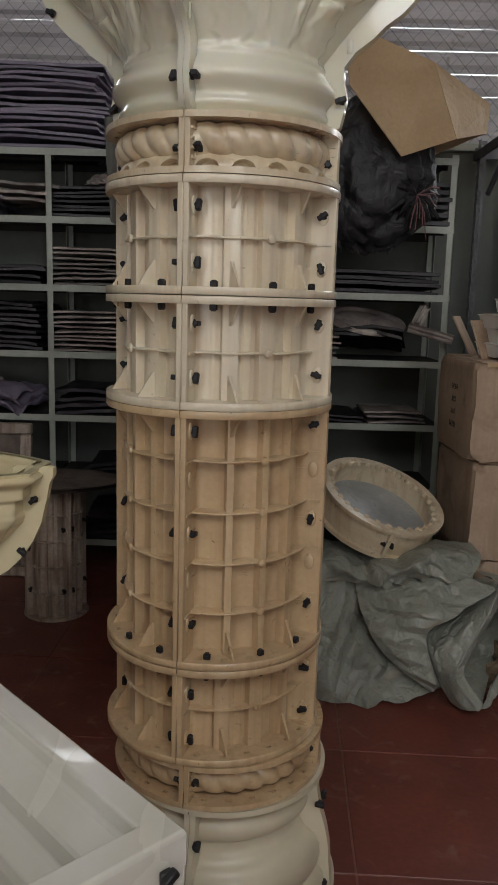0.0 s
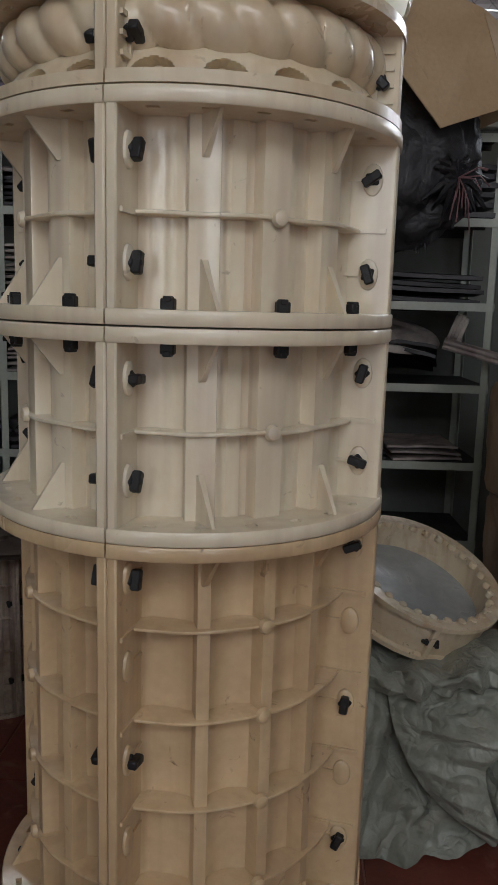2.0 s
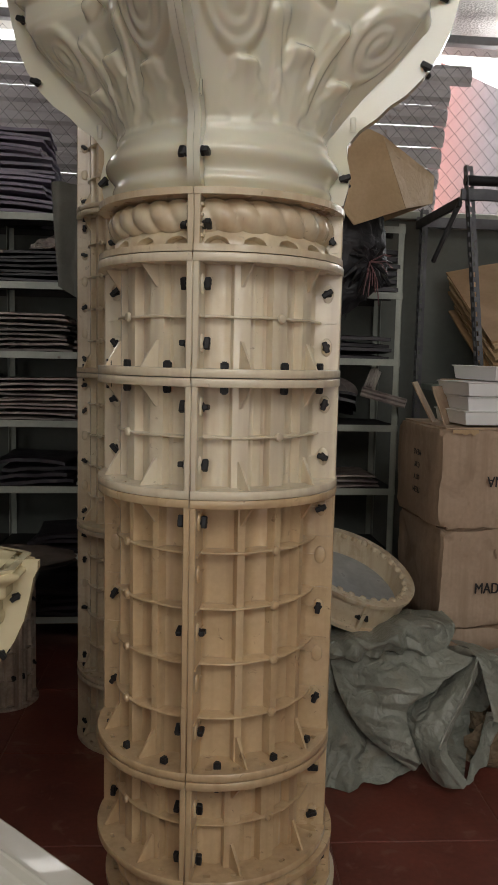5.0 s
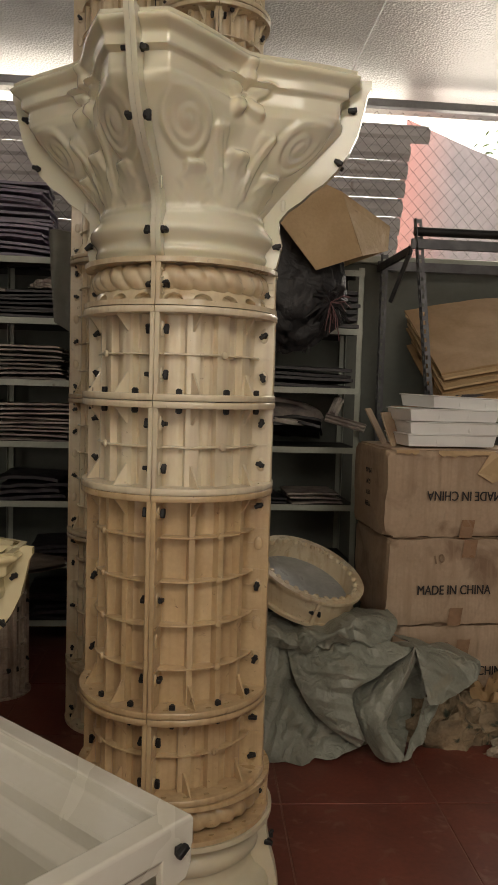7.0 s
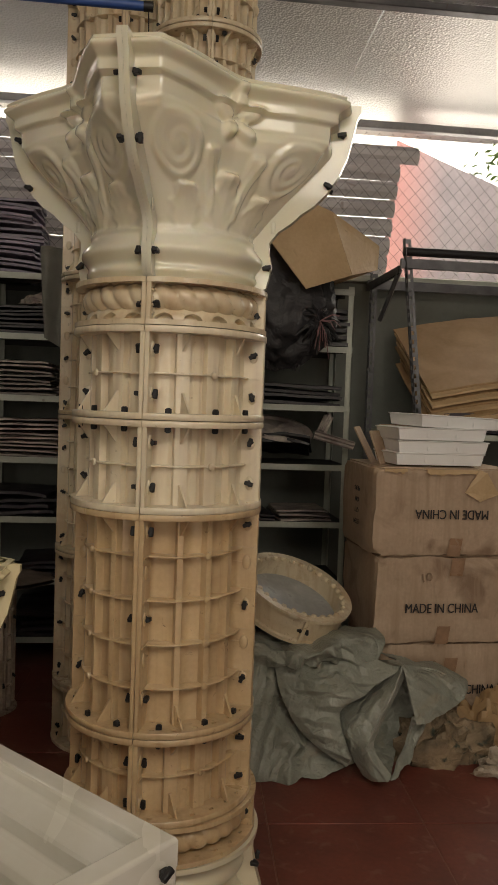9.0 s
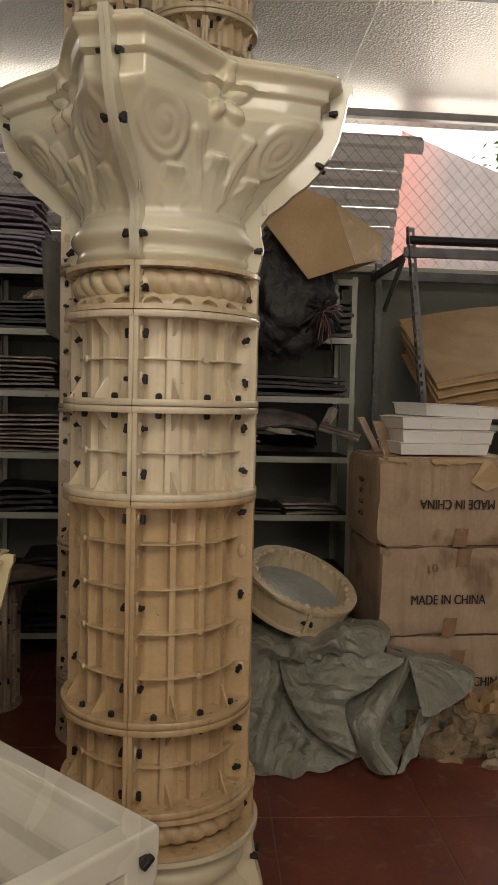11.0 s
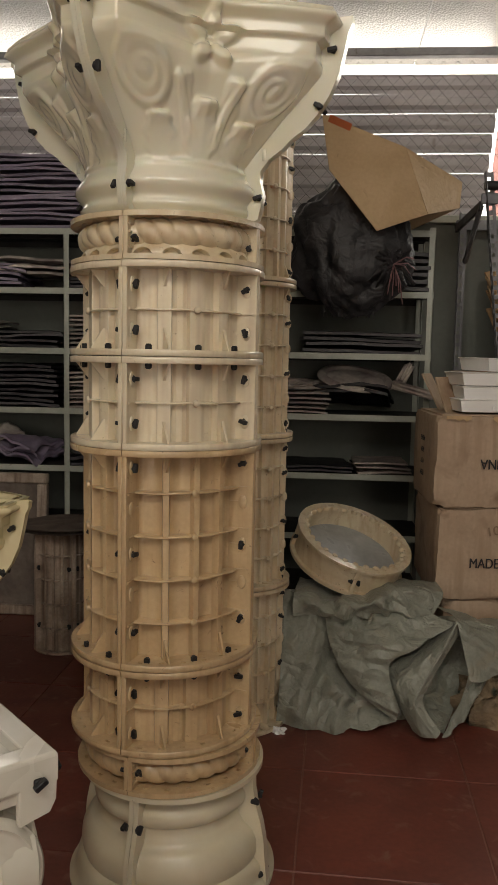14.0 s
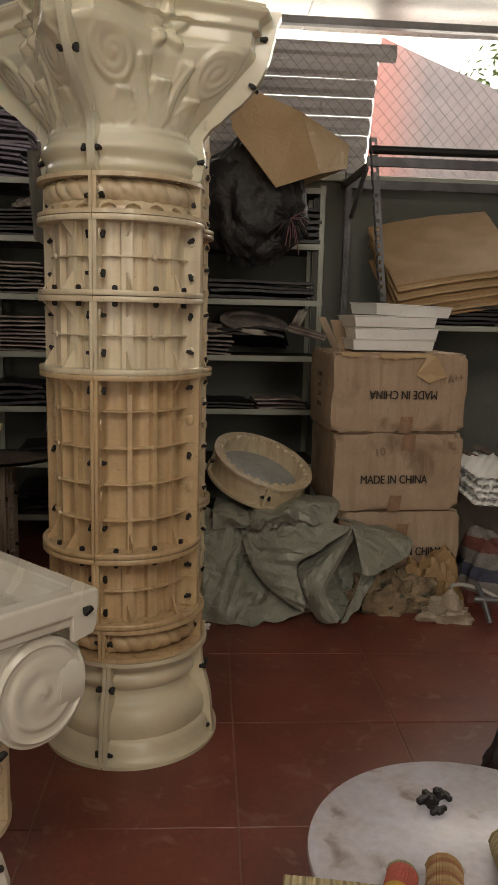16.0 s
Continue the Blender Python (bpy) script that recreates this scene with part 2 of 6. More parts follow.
def foil_material():
    m = bpy.data.materials.new("silver_bubble_foil")
    m.use_nodes = True
    t = m.node_tree
    b = t.nodes["Principled BSDF"]
    b.inputs["Base Color"].default_value = (0.72, 0.71, 0.7, 1)
    b.inputs["Metallic"].default_value, b.inputs["Roughness"].default_value = 0.75, 0.38
    g = t.nodes.new("ShaderNodeNewGeometry")
    v = t.nodes.new("ShaderNodeTexVoronoi")
    v.inputs["Scale"].default_value = 85
    n = t.nodes.new("ShaderNodeTexNoise")
    n.inputs["Scale"].default_value, n.inputs["Detail"].default_value = 6, 5
    ad = t.nodes.new("ShaderNodeMath")
    ad.operation = "MULTIPLY_ADD"
    ad.inputs[1].default_value = 0.5
    bp = t.nodes.new("ShaderNodeBump")
    bp.inputs["Strength"].default_value, bp.inputs["Distance"].default_value = 0.6, 0.005
    t.links.new(g.outputs["Position"], v.inputs["Vector"])
    t.links.new(g.outputs["Position"], n.inputs["Vector"])
    t.links.new(n.outputs[0], ad.inputs[0])
    t.links.new(v.outputs["Distance"], ad.inputs[2])
    t.links.new(ad.outputs[0], bp.inputs["Height"])
    t.links.new(bp.outputs[0], b.inputs["Normal"])
    return m


M_FOIL = foil_material()


def awning_material():
    """Plastic sheet, red along one edge and turning to grey away from it."""
    m = mat("red_edged_awning_sheet", (0.25, 0.23, 0.25), 0.7, c2=(0.2, 0.185, 0.205), scale=3, fine=40, bump=0.1)
    t = m.node_tree
    b = t.nodes["Principled BSDF"]
    src = b.inputs["Base Color"].links[0].from_socket
    g = t.nodes.new("ShaderNodeNewGeometry")
    sp = t.nodes.new("ShaderNodeSeparateXYZ")
    r = t.nodes.new("ShaderNodeMapRange")
    r.interpolation_type = "SMOOTHSTEP"
    r.inputs[1].default_value, r.inputs[2].default_value, r.inputs[3].default_value, r.inputs[4].default_value = 1.4, 1.85, 1.0, 0.0
    x = t.nodes.new("ShaderNodeMix")
    x.data_type = "RGBA"
    x.inputs[7].default_value = (0.45, 0.225, 0.215, 1)
    t.links.new(g.outputs["Position"], sp.inputs[0])
    t.links.new(sp.outputs[0], r.inputs[0])
    t.links.new(r.outputs[0], x.inputs[0])
    t.links.new(src, x.inputs[6])
    t.links.new(x.outputs[2], b.inputs["Base Color"])
    return m


M_AWNING = awning_material()


def emitting(name, c, strength):
    m = bpy.data.materials.new(name)
    m.use_nodes = True
    b = m.node_tree.nodes["Principled BSDF"]
    b.inputs["Base Color"].default_value = (*c, 1)
    b.inputs["Emission Color"].default_value = (*c, 1)
    b.inputs["Emission Strength"].default_value = strength
    return m


M_HAZE = emitting("white_hazy_sky", (0.95, 0.98, 1.0), 1.3)
M_PANEL = mat("sun_stop_panel", (0.7, 0.7, 0.66), 0.6)


def stripe_material(name, colours, period, axis, rough=0.7, weave=0.0):
    """Stripes of dyed weave along one axis of the object."""
    m = bpy.data.materials.new(name)
    m.use_nodes = True
    t = m.node_tree
    b = t.nodes["Principled BSDF"]
    b.inputs["Roughness"].default_value = rough
    tc = t.nodes.new("ShaderNodeTexCoord")
    sp = t.nodes.new("ShaderNodeSeparateXYZ")
    t.links.new(tc.outputs["Object"], sp.inputs[0])
    f = t.nodes.new("ShaderNodeMath")
    f.operation = "MULTIPLY"
    f.inputs[1].default_value = 1 / period
    t.links.new(sp.outputs[axis], f.inputs[0])
    fr = t.nodes.new("ShaderNodeMath")
    fr.operation = "FRACT"
    t.links.new(f.outputs[0], fr.inputs[0])
    r = t.nodes.new("ShaderNodeValToRGB")
    r.color_ramp.interpolation = "CONSTANT"
    for i, c in enumerate(colours):
        e = r.color_ramp.elements[i] if i < 2 else r.color_ramp.elements.new(i / len(colours))
        e.position, e.color = i / len(colours), (*c, 1)
    t.links.new(fr.outputs[0], r.inputs[0])
    n = t.nodes.new("ShaderNodeTexNoise")
    n.inputs["Scale"].default_value = 60
    t.links.new(tc.outputs["Object"], n.inputs["Vector"])
    mx = t.nodes.new("ShaderNodeMix")
    mx.data_type, mx.blend_type = "RGBA", "OVERLAY"
    mx.inputs[0].default_value = 0.35
    t.links.new(r.outputs[0], mx.inputs[6])
    t.links.new(n.outputs[0], mx.inputs[7])
    t.links.new(mx.outputs[2], b.inputs["Base Color"])
    if weave:
        w = t.nodes.new("ShaderNodeTexWave")
        w.bands_direction = "X"
        w.inputs["Scale"].default_value = weave
        t.links.new(tc.outputs["Object"], w.inputs["Vector"])
        bp = t.nodes.new("ShaderNodeBump")
        bp.inputs["Strength"].default_value, bp.inputs["Distance"].default_value = 0.6, 0.002
        t.links.new(w.outputs[1], bp.inputs["Height"])
        t.links.new(bp.outputs[0], b.inputs["Normal"])
    return m


# ---- mesh helpers ----
class Shape:
    """Collects vertices and faces of one mesh."""

    def __init__(self):
        self.v, self.f = [], []

    def add(self, verts, faces, m=None):
        o = len(self.v)
        self.v += [tuple(m @ Vector(p)) for p in verts] if m else [tuple(p) for p in verts]
        self.f += [tuple(o + i for i in fc) for fc in faces]
        return self

    def box(self, x0, x1, y0, y1, z0, z1, m=None, bev=0.0):
        if bev <= 0:
            p = [(x, y, z) for z in (z0, z1) for y in (y0, y1) for x in (x0, x1)]
            return self.add(p, [(0, 2, 3, 1), (4, 5, 7, 6), (0, 1, 5, 4), (2, 6, 7, 3), (0, 4, 6, 2), (1, 3, 7, 5)], m)
        bm = bmesh.new()
        bmesh.ops.create_cube(bm, size=1)
        for q in bm.verts:
            q.co = ((x0 + x1) / 2 + q.co.x * (x1 - x0), (y0 + y1) / 2 + q.co.y * (y1 - y0), (z0 + z1) / 2 + q.co.z * (z1 - z0))
        bmesh.ops.bevel(bm, geom=bm.edges[:], offset=bev, segments=1, affect="EDGES")
        bm.verts.index_update()
        self.add([q.co[:] for q in bm.verts], [[q.index for q in fc.verts] for fc in bm.faces], m)
        bm.free()
        return self

    def grid(self, fn, nu, nv, close_u=False, m=None):
        vs = [fn(i / nu, j / nv) for j in range(nv + 1) for i in range(nu if close_u else nu + 1)]
        w = nu if close_u else nu + 1
        fs = [(j * w + i, j * w + (i + 1) % w, (j + 1) * w + (i + 1) % w, (j + 1) * w + i) for j in range(nv) for i in range(nu)]
        return self.add(vs, fs, m)

    def lathe(self, profile, n=48, m=None, a0=0.0, a1=360.0):
        full = abs(a1 - a0) >= 359.9

        def fn(u, v):
            a = radians(a0 + (a1 - a0) * u)
            r, z = profile[round(v * (len(profile) - 1))]
            return (r * math.cos(a), r * math.sin(a), z)
        return self.grid(fn, n, len(profile) - 1, full, m)

    def prism(self, pts, axis_vec, m=None):
        n, d = len(pts), Vector(axis_vec)
        vs = [tuple(p) for p in pts] + [tuple(Vector(p) + d) for p in pts]
        return self.add(vs, [tuple(range(n))[::-1], tuple(range(n, 2 * n))] + [(i, (i + 1) % n, n + (i + 1) % n, n + i) for i in range(n)], m)

    def tube(self, pts, r, n=8):
        rings = []
        for i, p in enumerate(pts):
            p = Vector(p)
            d = (Vector(pts[min(i + 1, len(pts) - 1)]) - Vector(pts[max(i - 1, 0)])).normalized()
            s = d.cross(Vector((0.13, 0.31, 0.94))).normalized()
            u = d.cross(s)
            rr = r[i] if isinstance(r, (list, tuple)) else r
            rings += [tuple(p + rr * (math.cos(2 * math.pi * k / n) * s + math.sin(2 * math.pi * k / n) * u)) for k in range(n)]
        k = len(pts)
        fs = [(j * n + i, j * n + (i + 1) % n, (j + 1) * n + (i + 1) % n, (j + 1) * n + i) for j in range(k - 1) for i in range(n)]
        return self.add(rings, fs + [tuple(range(n))[::-1], tuple(range((k - 1) * n, k * n))])

    def arc_plate(self, rs, z0, z1, n, holes=(), a0=0.0, a1=90.0):
        """A flat arc of cells; the cells (i, j) in holes are left open."""
        nr = len(rs) - 1

        def there(i, j):
            return 0 <= i < n and 0 <= j < nr and (i, j) not in holes
        idx = {}

        def vert(i, j, k):
            if (i, j, k) not in idx:
                a = radians(a0 + (a1 - a0) * i / n)
                idx[(i, j, k)] = len(self.v)
                self.v.append((rs[j] * math.cos(a), rs[j] * math.sin(a), (z0, z1)[k]))
            return idx[(i, j, k)]
        for i in range(n):
            for j in range(nr):
                if not there(i, j):
                    continue
                self.f.append((vert(i, j, 1), vert(i, j + 1, 1), vert(i + 1, j + 1, 1), vert(i + 1, j, 1)))
                self.f.append((vert(i, j, 0), vert(i + 1, j, 0), vert(i + 1, j + 1, 0), vert(i, j + 1, 0)))
                for di, dj, p, q in ((-1, 0, (i, j), (i, j + 1)), (1, 0, (i + 1, j + 1), (i + 1, j)), (0, -1, (i + 1, j), (i, j)), (0, 1, (i, j + 1), (i + 1, j + 1))):
                    if not there(i + di, j + dj):
                        self.f.append((vert(*p, 0), vert(*q, 0), vert(*q, 1), vert(*p, 1)))
        return self

    def mesh(self, name, material, smooth=40):
        me = bpy.data.meshes.new(name)
        me.from_pydata(self.v, [], self.f)
        me.materials.append(material)
        bm = bmesh.new()
        bm.from_mesh(me)
        bmesh.ops.remove_doubles(bm, verts=bm.verts, dist=1e-5)
        bmesh.ops.recalc_face_normals(bm, faces=bm.faces)
        bm.to_mesh(me)
        bm.free()
        if smooth:
            me.shade_smooth()
            me.set_sharp_from_angle(angle=radians(smooth))
        me.update()
        return me


def part(name, shape, material, parent, label="", smooth=40, m=None, bevel=0.0):
    me = shape if isinstance(shape, bpy.types.Mesh) else shape.mesh(name, material, smooth)
    ob = new(name, me)
    ob.parent = parent
    if m is not None:
        ob.matrix_basis = m
    if bevel:
        md = ob.modifiers.new("bevel", "BEVEL")
        md.width, md.segments, md.limit_method, md.angle_limit = bevel, 2, "ANGLE", radians(35)
        md.harden_normals = False
    return tagged(ob, label) if label else ob


def thing(name, m, label, category, group="", kind=""):
    ob = new(name)
    ob.empty_display_size = 0.05
    ob.matrix_basis = m
    return tagged(ob, label, category, group, kind)


def solid(name, shape, material, m, label, category, group="", kind="", smooth=40, bevel=0.0):
    ob = part(name, shape, material, None, label, smooth, m, bevel)
    return tagged(ob, label, category, group, kind)


def sstep(a, b, x):
    t = min(1, max(0, (x - a) / (b - a)))
    return t * t * (3 - 2 * t)


def fbm(p, octaves=4):
    return noise.fractal(Vector(p), 1.0, 2.0, octaves)


# ---- the room ----
def room():
    slab = solid("floor", Shape().box(-3.2, 3.4, -4.5, 4.0, -0.12, -0.003), M_GROUT, pose(0, 0, 0), "dark red ceramic tiled floor with pale joints", "floor", kind="structure")
    solid("wall_back", Shape().box(-3.2, 3.4, 4.0, 4.15, -0.1, 1.99), M_WALL, pose(0, 0, 0), "grey green plastered low wall below wire mesh", "wall", kind="structure")
    solid("wall_left", Shape().box(-3.35, -3.2, -4.65, 4.15, -0.1, 3.6), M_WALL, pose(0, 0, 0), "grey green plastered side wall", "wall", kind="structure")
    solid("wall_right", Shape().box(3.4, 3.55, -4.65, 4.15, -0.1, 3.6), M_WALL, pose(0, 0, 0), "grey green plastered side wall", "wall", kind="structure")
    w = Shape().box(-3.2, -2.6, -4.65, -4.5, -0.1, 3.6).box(-1.4, 0.9, -4.65, -4.5, -0.1, 3.6).box(2.5, 3.4, -4.65, -4.5, -0.1, 3.6).box(-2.6, -1.4, -4.65, -4.5, 2.8, 3.6).box(0.9, 2.5, -4.65, -4.5, 2.8, 3.6)
    solid("wall_front", w, M_WALL, pose(0, 0, 0), "unseen grey green wall with two tall doorways placed for the light", "wall", kind="structure")
    solid("trim", Shape().box(-3.2, 3.4, 3.96, 4.17, 1.992, 2.03, bev=0.004), M_RACK, pose(0, 0, 0), "pale ledge capping the low wall", "trim", kind="structure")
    c = Shape()

    def slope(y):
        return 3.5 - 0.0677 * (y + 4.7)

    def sheet(x0, x1, y0, y1, o):
        z0, z1 = slope(y0) + o, slope(y1) + o
        c.add([(x0, y0, z0), (x1, y0, z0), (x1, y1, z1), (x0, y1, z1), (x0, y0, z0 + 0.03), (x1, y0, z0 + 0.03), (x1, y1, z1 + 0.03), (x0, y1, z1 + 0.03)],
              [(0, 1, 2, 3), (7, 6, 5, 4), (0, 4, 5, 1), (1, 5, 6, 2), (2, 6, 7, 3), (3, 7, 4, 0)])
    cuts = [-3.4, -2.2, -1.2, -0.2, 0.8, 1.8, 2.7, 3.6]
    for i in range(7):
        o = 0.004 * (i % 2)
        if 2 <= i <= 4:
            sheet(cuts[i], cuts[i + 1] - 0.004, -4.7, -2.05, o)
            sheet(cuts[i], cuts[i + 1] - 0.004, -0.55, 4.3, o)
        else:
            sheet(cuts[i], cuts[i + 1] - 0.004, -4.7, 4.3, o)
    solid("ceiling", c, M_FOIL, pose(0, 0, 0), "silver bubble foil insulation under the sloping roof", "ceiling", kind="structure", smooth=0)
    # Unseen opaque panel, added to keep direct sun out of the skylight.
    solid("roof_panel", Shape().box(-1.3, 1.9, -2.15, -0.45, 3.4, 3.42), M_PANEL, pose(0, 0, 0), "unseen panel added over the skylight opening against the sun", "roof panel", kind="structure")
    solid("roof_beam", Shape().box(-3.2, 3.4, 3.94, 3.99, 2.81, 2.85, bev=0.004), M_GALV, pose(0, 0, 0), "grey steel tube beam under the foil ceiling", "beam", kind="structure")
    solid("roof_beam", Shape().box(-3.2, 3.4, 2.93, 2.98, 2.942, 2.974, bev=0.004), M_STEEL, pose(0, 0, 0), "dark steel tube beam under the foil ceiling", "beam", kind="structure")
    pipe = thing("blue_pipe", pose(0, 0, 0), "blue painted steel pipe running in from the side wall", "pipe")
    part("tube", Shape().tube([(-3.19, 2.0, 2.405), (-0.16, 2.0, 2.405)], 0.013, 14), mat("blue_paint", (0.03, 0.09, 0.32), 0.35, scale=6), pipe)
    part("end_cap", Shape().tube([(-0.162, 2.0, 2.405), (-0.135, 2.0, 2.405)], 0.014, 14), M_BLACK, pipe, "black plastic end cap")
    part("cable", Shape().tube([(-0.148, 2.0, 2.395), (-0.146, 1.995, 2.33), (-0.15, 2.005, 2.26)], 0.002, 6), M_BLACK, pipe, "thin black cable")
    return slab


FLOOR = room()


def chain_link():
    s = Shape()
    p, z0, z1, y = 0.036, 2.03, 2.81, 4.02
    nz = int((z1 - z0) / (p * 1.05))
    for i in range(int(6.4 / p)):
        x = -3.1 + i * p
        pts = []
        for k in range(nz + 1):
            up = (k + i) % 2
            pts.append((x + (p / 2 if up else -p / 2) * 1.02, y + (0.003 if (k + i) % 2 else -0.003), z0 + (z1 - z0) * k / nz))
        s.tube(pts, 0.0012, 4)
    solid("chain_link_fence", s, M_WIRE, pose(0, 0, 0), "galvanised diamond wire mesh above the low wall", "wire mesh", kind="structure")


chain_link()


def outside():
    sheet = tagged(new("corrugated_sheet"), "dull grey corrugated steel sheeting behind the wire mesh", "metal sheet", kind="structure")
    pitch = 0.104
    seq = ((0.0, 0.0), (0.2, 0.0), (0.36, 0.018), (0.7, 0.018), (0.84, 0.0), (0.985, -0.002))
    for k in range(10):
        s = Shape()
        for off in (0.0, 0.003):
            s.grid(lambda u, v, o=off, k=k: (-3.3 + (4.66 if k > 8 else 4.56) * u - 0.1 * (9 - k) / 9 * u ** 6, 4.26 - seq[round(v * 5)][1] + o, 1.79 + pitch * (k + seq[round(v * 5)][0]) + 0.003 * math.sin(7 * u + k) * (0.2 + 0.8 * u)), 24, 5)
        part("strip", s, M_CORR, sheet, smooth=20)
    solid("backdrop", Shape().box(-60, 80, 45, 45.2, -0.1, 60), M_HAZE, pose(0, 0, 0), "white hazy sky beyond the yard", "sky", kind="structure")
    awning = tagged(new("awning_sheet"), "grey pink plastic sheet with a red edge outside the mesh", "sheet", kind="structure")
    a = Shape()
    for o in (0.0, 0.005):
        a.grid(lambda u, v, o=o: ((x := 1.32 + 0.14 * v + (2.68 - 0.14 * v) * u), 5.1 + o + 0.05 * math.sin(1.7 * x) - 0.05 * v + 0.012 * fbm((x * 3, v * 3, 1)), 1.2 + v * (1.86 - 0.4 * (x - 1.67))), 60, 24)
    part("panel", a, M_AWNING, awning)
    solid("ground", Shape().box(-300, 300, -300, 300, -0.3, -0.13), M_CONC, pose(0, 0, 0), "pale concrete yard ground outside", "ground", kind="structure")

    tree = thing("tree", pose(4.4, 9.4, -0.13), "leafy green tree beyond the yard", "tree")
    part("trunk", Shape().tube([(0, 0, 0), (0.03, 0, 1.5), (-0.02, 0.05, 2.8), (0.1, 0, 4.0)], [0.12, 0.1, 0.07, 0.03], 10), M_WOOD, tree)
    r = random.Random(6)
    for k in range(6):
        a = k * 1.05
        part("limb", Shape().tube([(0, 0, 2.2 + 0.2 * k), (0.4 * math.cos(a), 0.4 * math.sin(a), 2.8 + 0.22 * k), (0.9 * math.cos(a), 0.9 * math.sin(a), 3.2 + 0.25 * k)], [0.05, 0.03, 0.012], 7), M_WOOD, tree)
    lf = Shape()
    for k in range(2200):
        a, b, q = r.uniform(0, 6.283), r.gauss(0, 0.5), r.uniform(0.5, 1.25) ** 0.6
        c = Vector((q * math.cos(a) * math.cos(b), q * math.sin(a) * math.cos(b), 3.8 + 1.1 * math.sin(b)))
        if noise.noise(c * 2.2) < -0.1:
            continue
        m = Matrix.Translation(c) @ pose(0, 0, 0, r.uniform(-60, 60), r.uniform(-60, 60), r.uniform(0, 360))
        lf.add([(-0.07, 0, 0), (0, -0.025, 0.012), (0.07, 0, 0), (0, 0.025, 0.012)], [(0, 1, 2, 3)], m)
    tagged(part("crown", lf, M_LEAF, tree, "loose green leaves"), kind="stuff")


outside()


# ---- moulds: clamps and shells ----
def clamp_mesh():
    s = Shape()
    s.box(-0.009, 0.009, -0.008, 0.008, 0, 0.009, bev=0.002)
    s.box(-0.0135, 0.0135, -0.0062, 0.0062, 0.006, 0.018, pose(0, 0, 0, 0, 0, 30), bev=0.002)
    s.lathe([(0.0001, 0.019), (0.004, 0.0185), (0.0045, 0.006)], 8)
    s.v = [(0.76 * x, 0.76 * y, 0.8 * z) for x, y, z in s.v]
    return s.mesh("clamp_knob", M_BLACK)


CLAMP = clamp_mesh()


def ring_clamp_mesh():
    s = Shape()
    s.box(-0.0085, 0.0085, -0.0055, 0.0055, 0, 0.013, bev=0.0015)
    s.box(-0.005, 0.005, -0.0065, 0.0065, 0.009, 0.0155, bev=0.0012)
    s.v = [(0.78 * x, 0.78 * y, 0.8 * z) for x, y, z in s.v]
    return s.mesh("ring_clamp", M_BLACK)


RING_CLAMP = ring_clamp_mesh()


def add_clamps(shell, spots, rings=(), rnd=None):
    """Seam clamps at (radius, height, which end) and clamps on the flat rings at (angle, radius, height, up or down)."""
    rnd = rnd or random.Random(3)
    for r, z, end in spots:
        spin = pose(0, 0, 0, 0, 0, rnd.uniform(0, 180))
        m = pose(0, 0, 0, 0, 0, 0) @ Matrix.Translation((r, 0.0105, z)) @ pose(0, 0, 0, -90, 0, 0) if end == 0 else pose(0, 0, 0, 0, 0, 90) @ Matrix.Translation((r, -0.0105, z)) @ pose(0, 0, 0, 90, 0, 0)
        part("clamp", CLAMP, None, shell, "", m=m @ spin)
    for a, r, z, up in rings:
        m = pose(0, 0, 0, 0, 0, a) @ Matrix.Translation((r, 0, z)) @ pose(0, 0, 0, 0 if up else 180, 0, 90)
        part("clamp", RING_CLAMP, None, shell, "", m=m @ pose(0, 0, 0, 0, 0, rnd.uniform(-12, 12)))


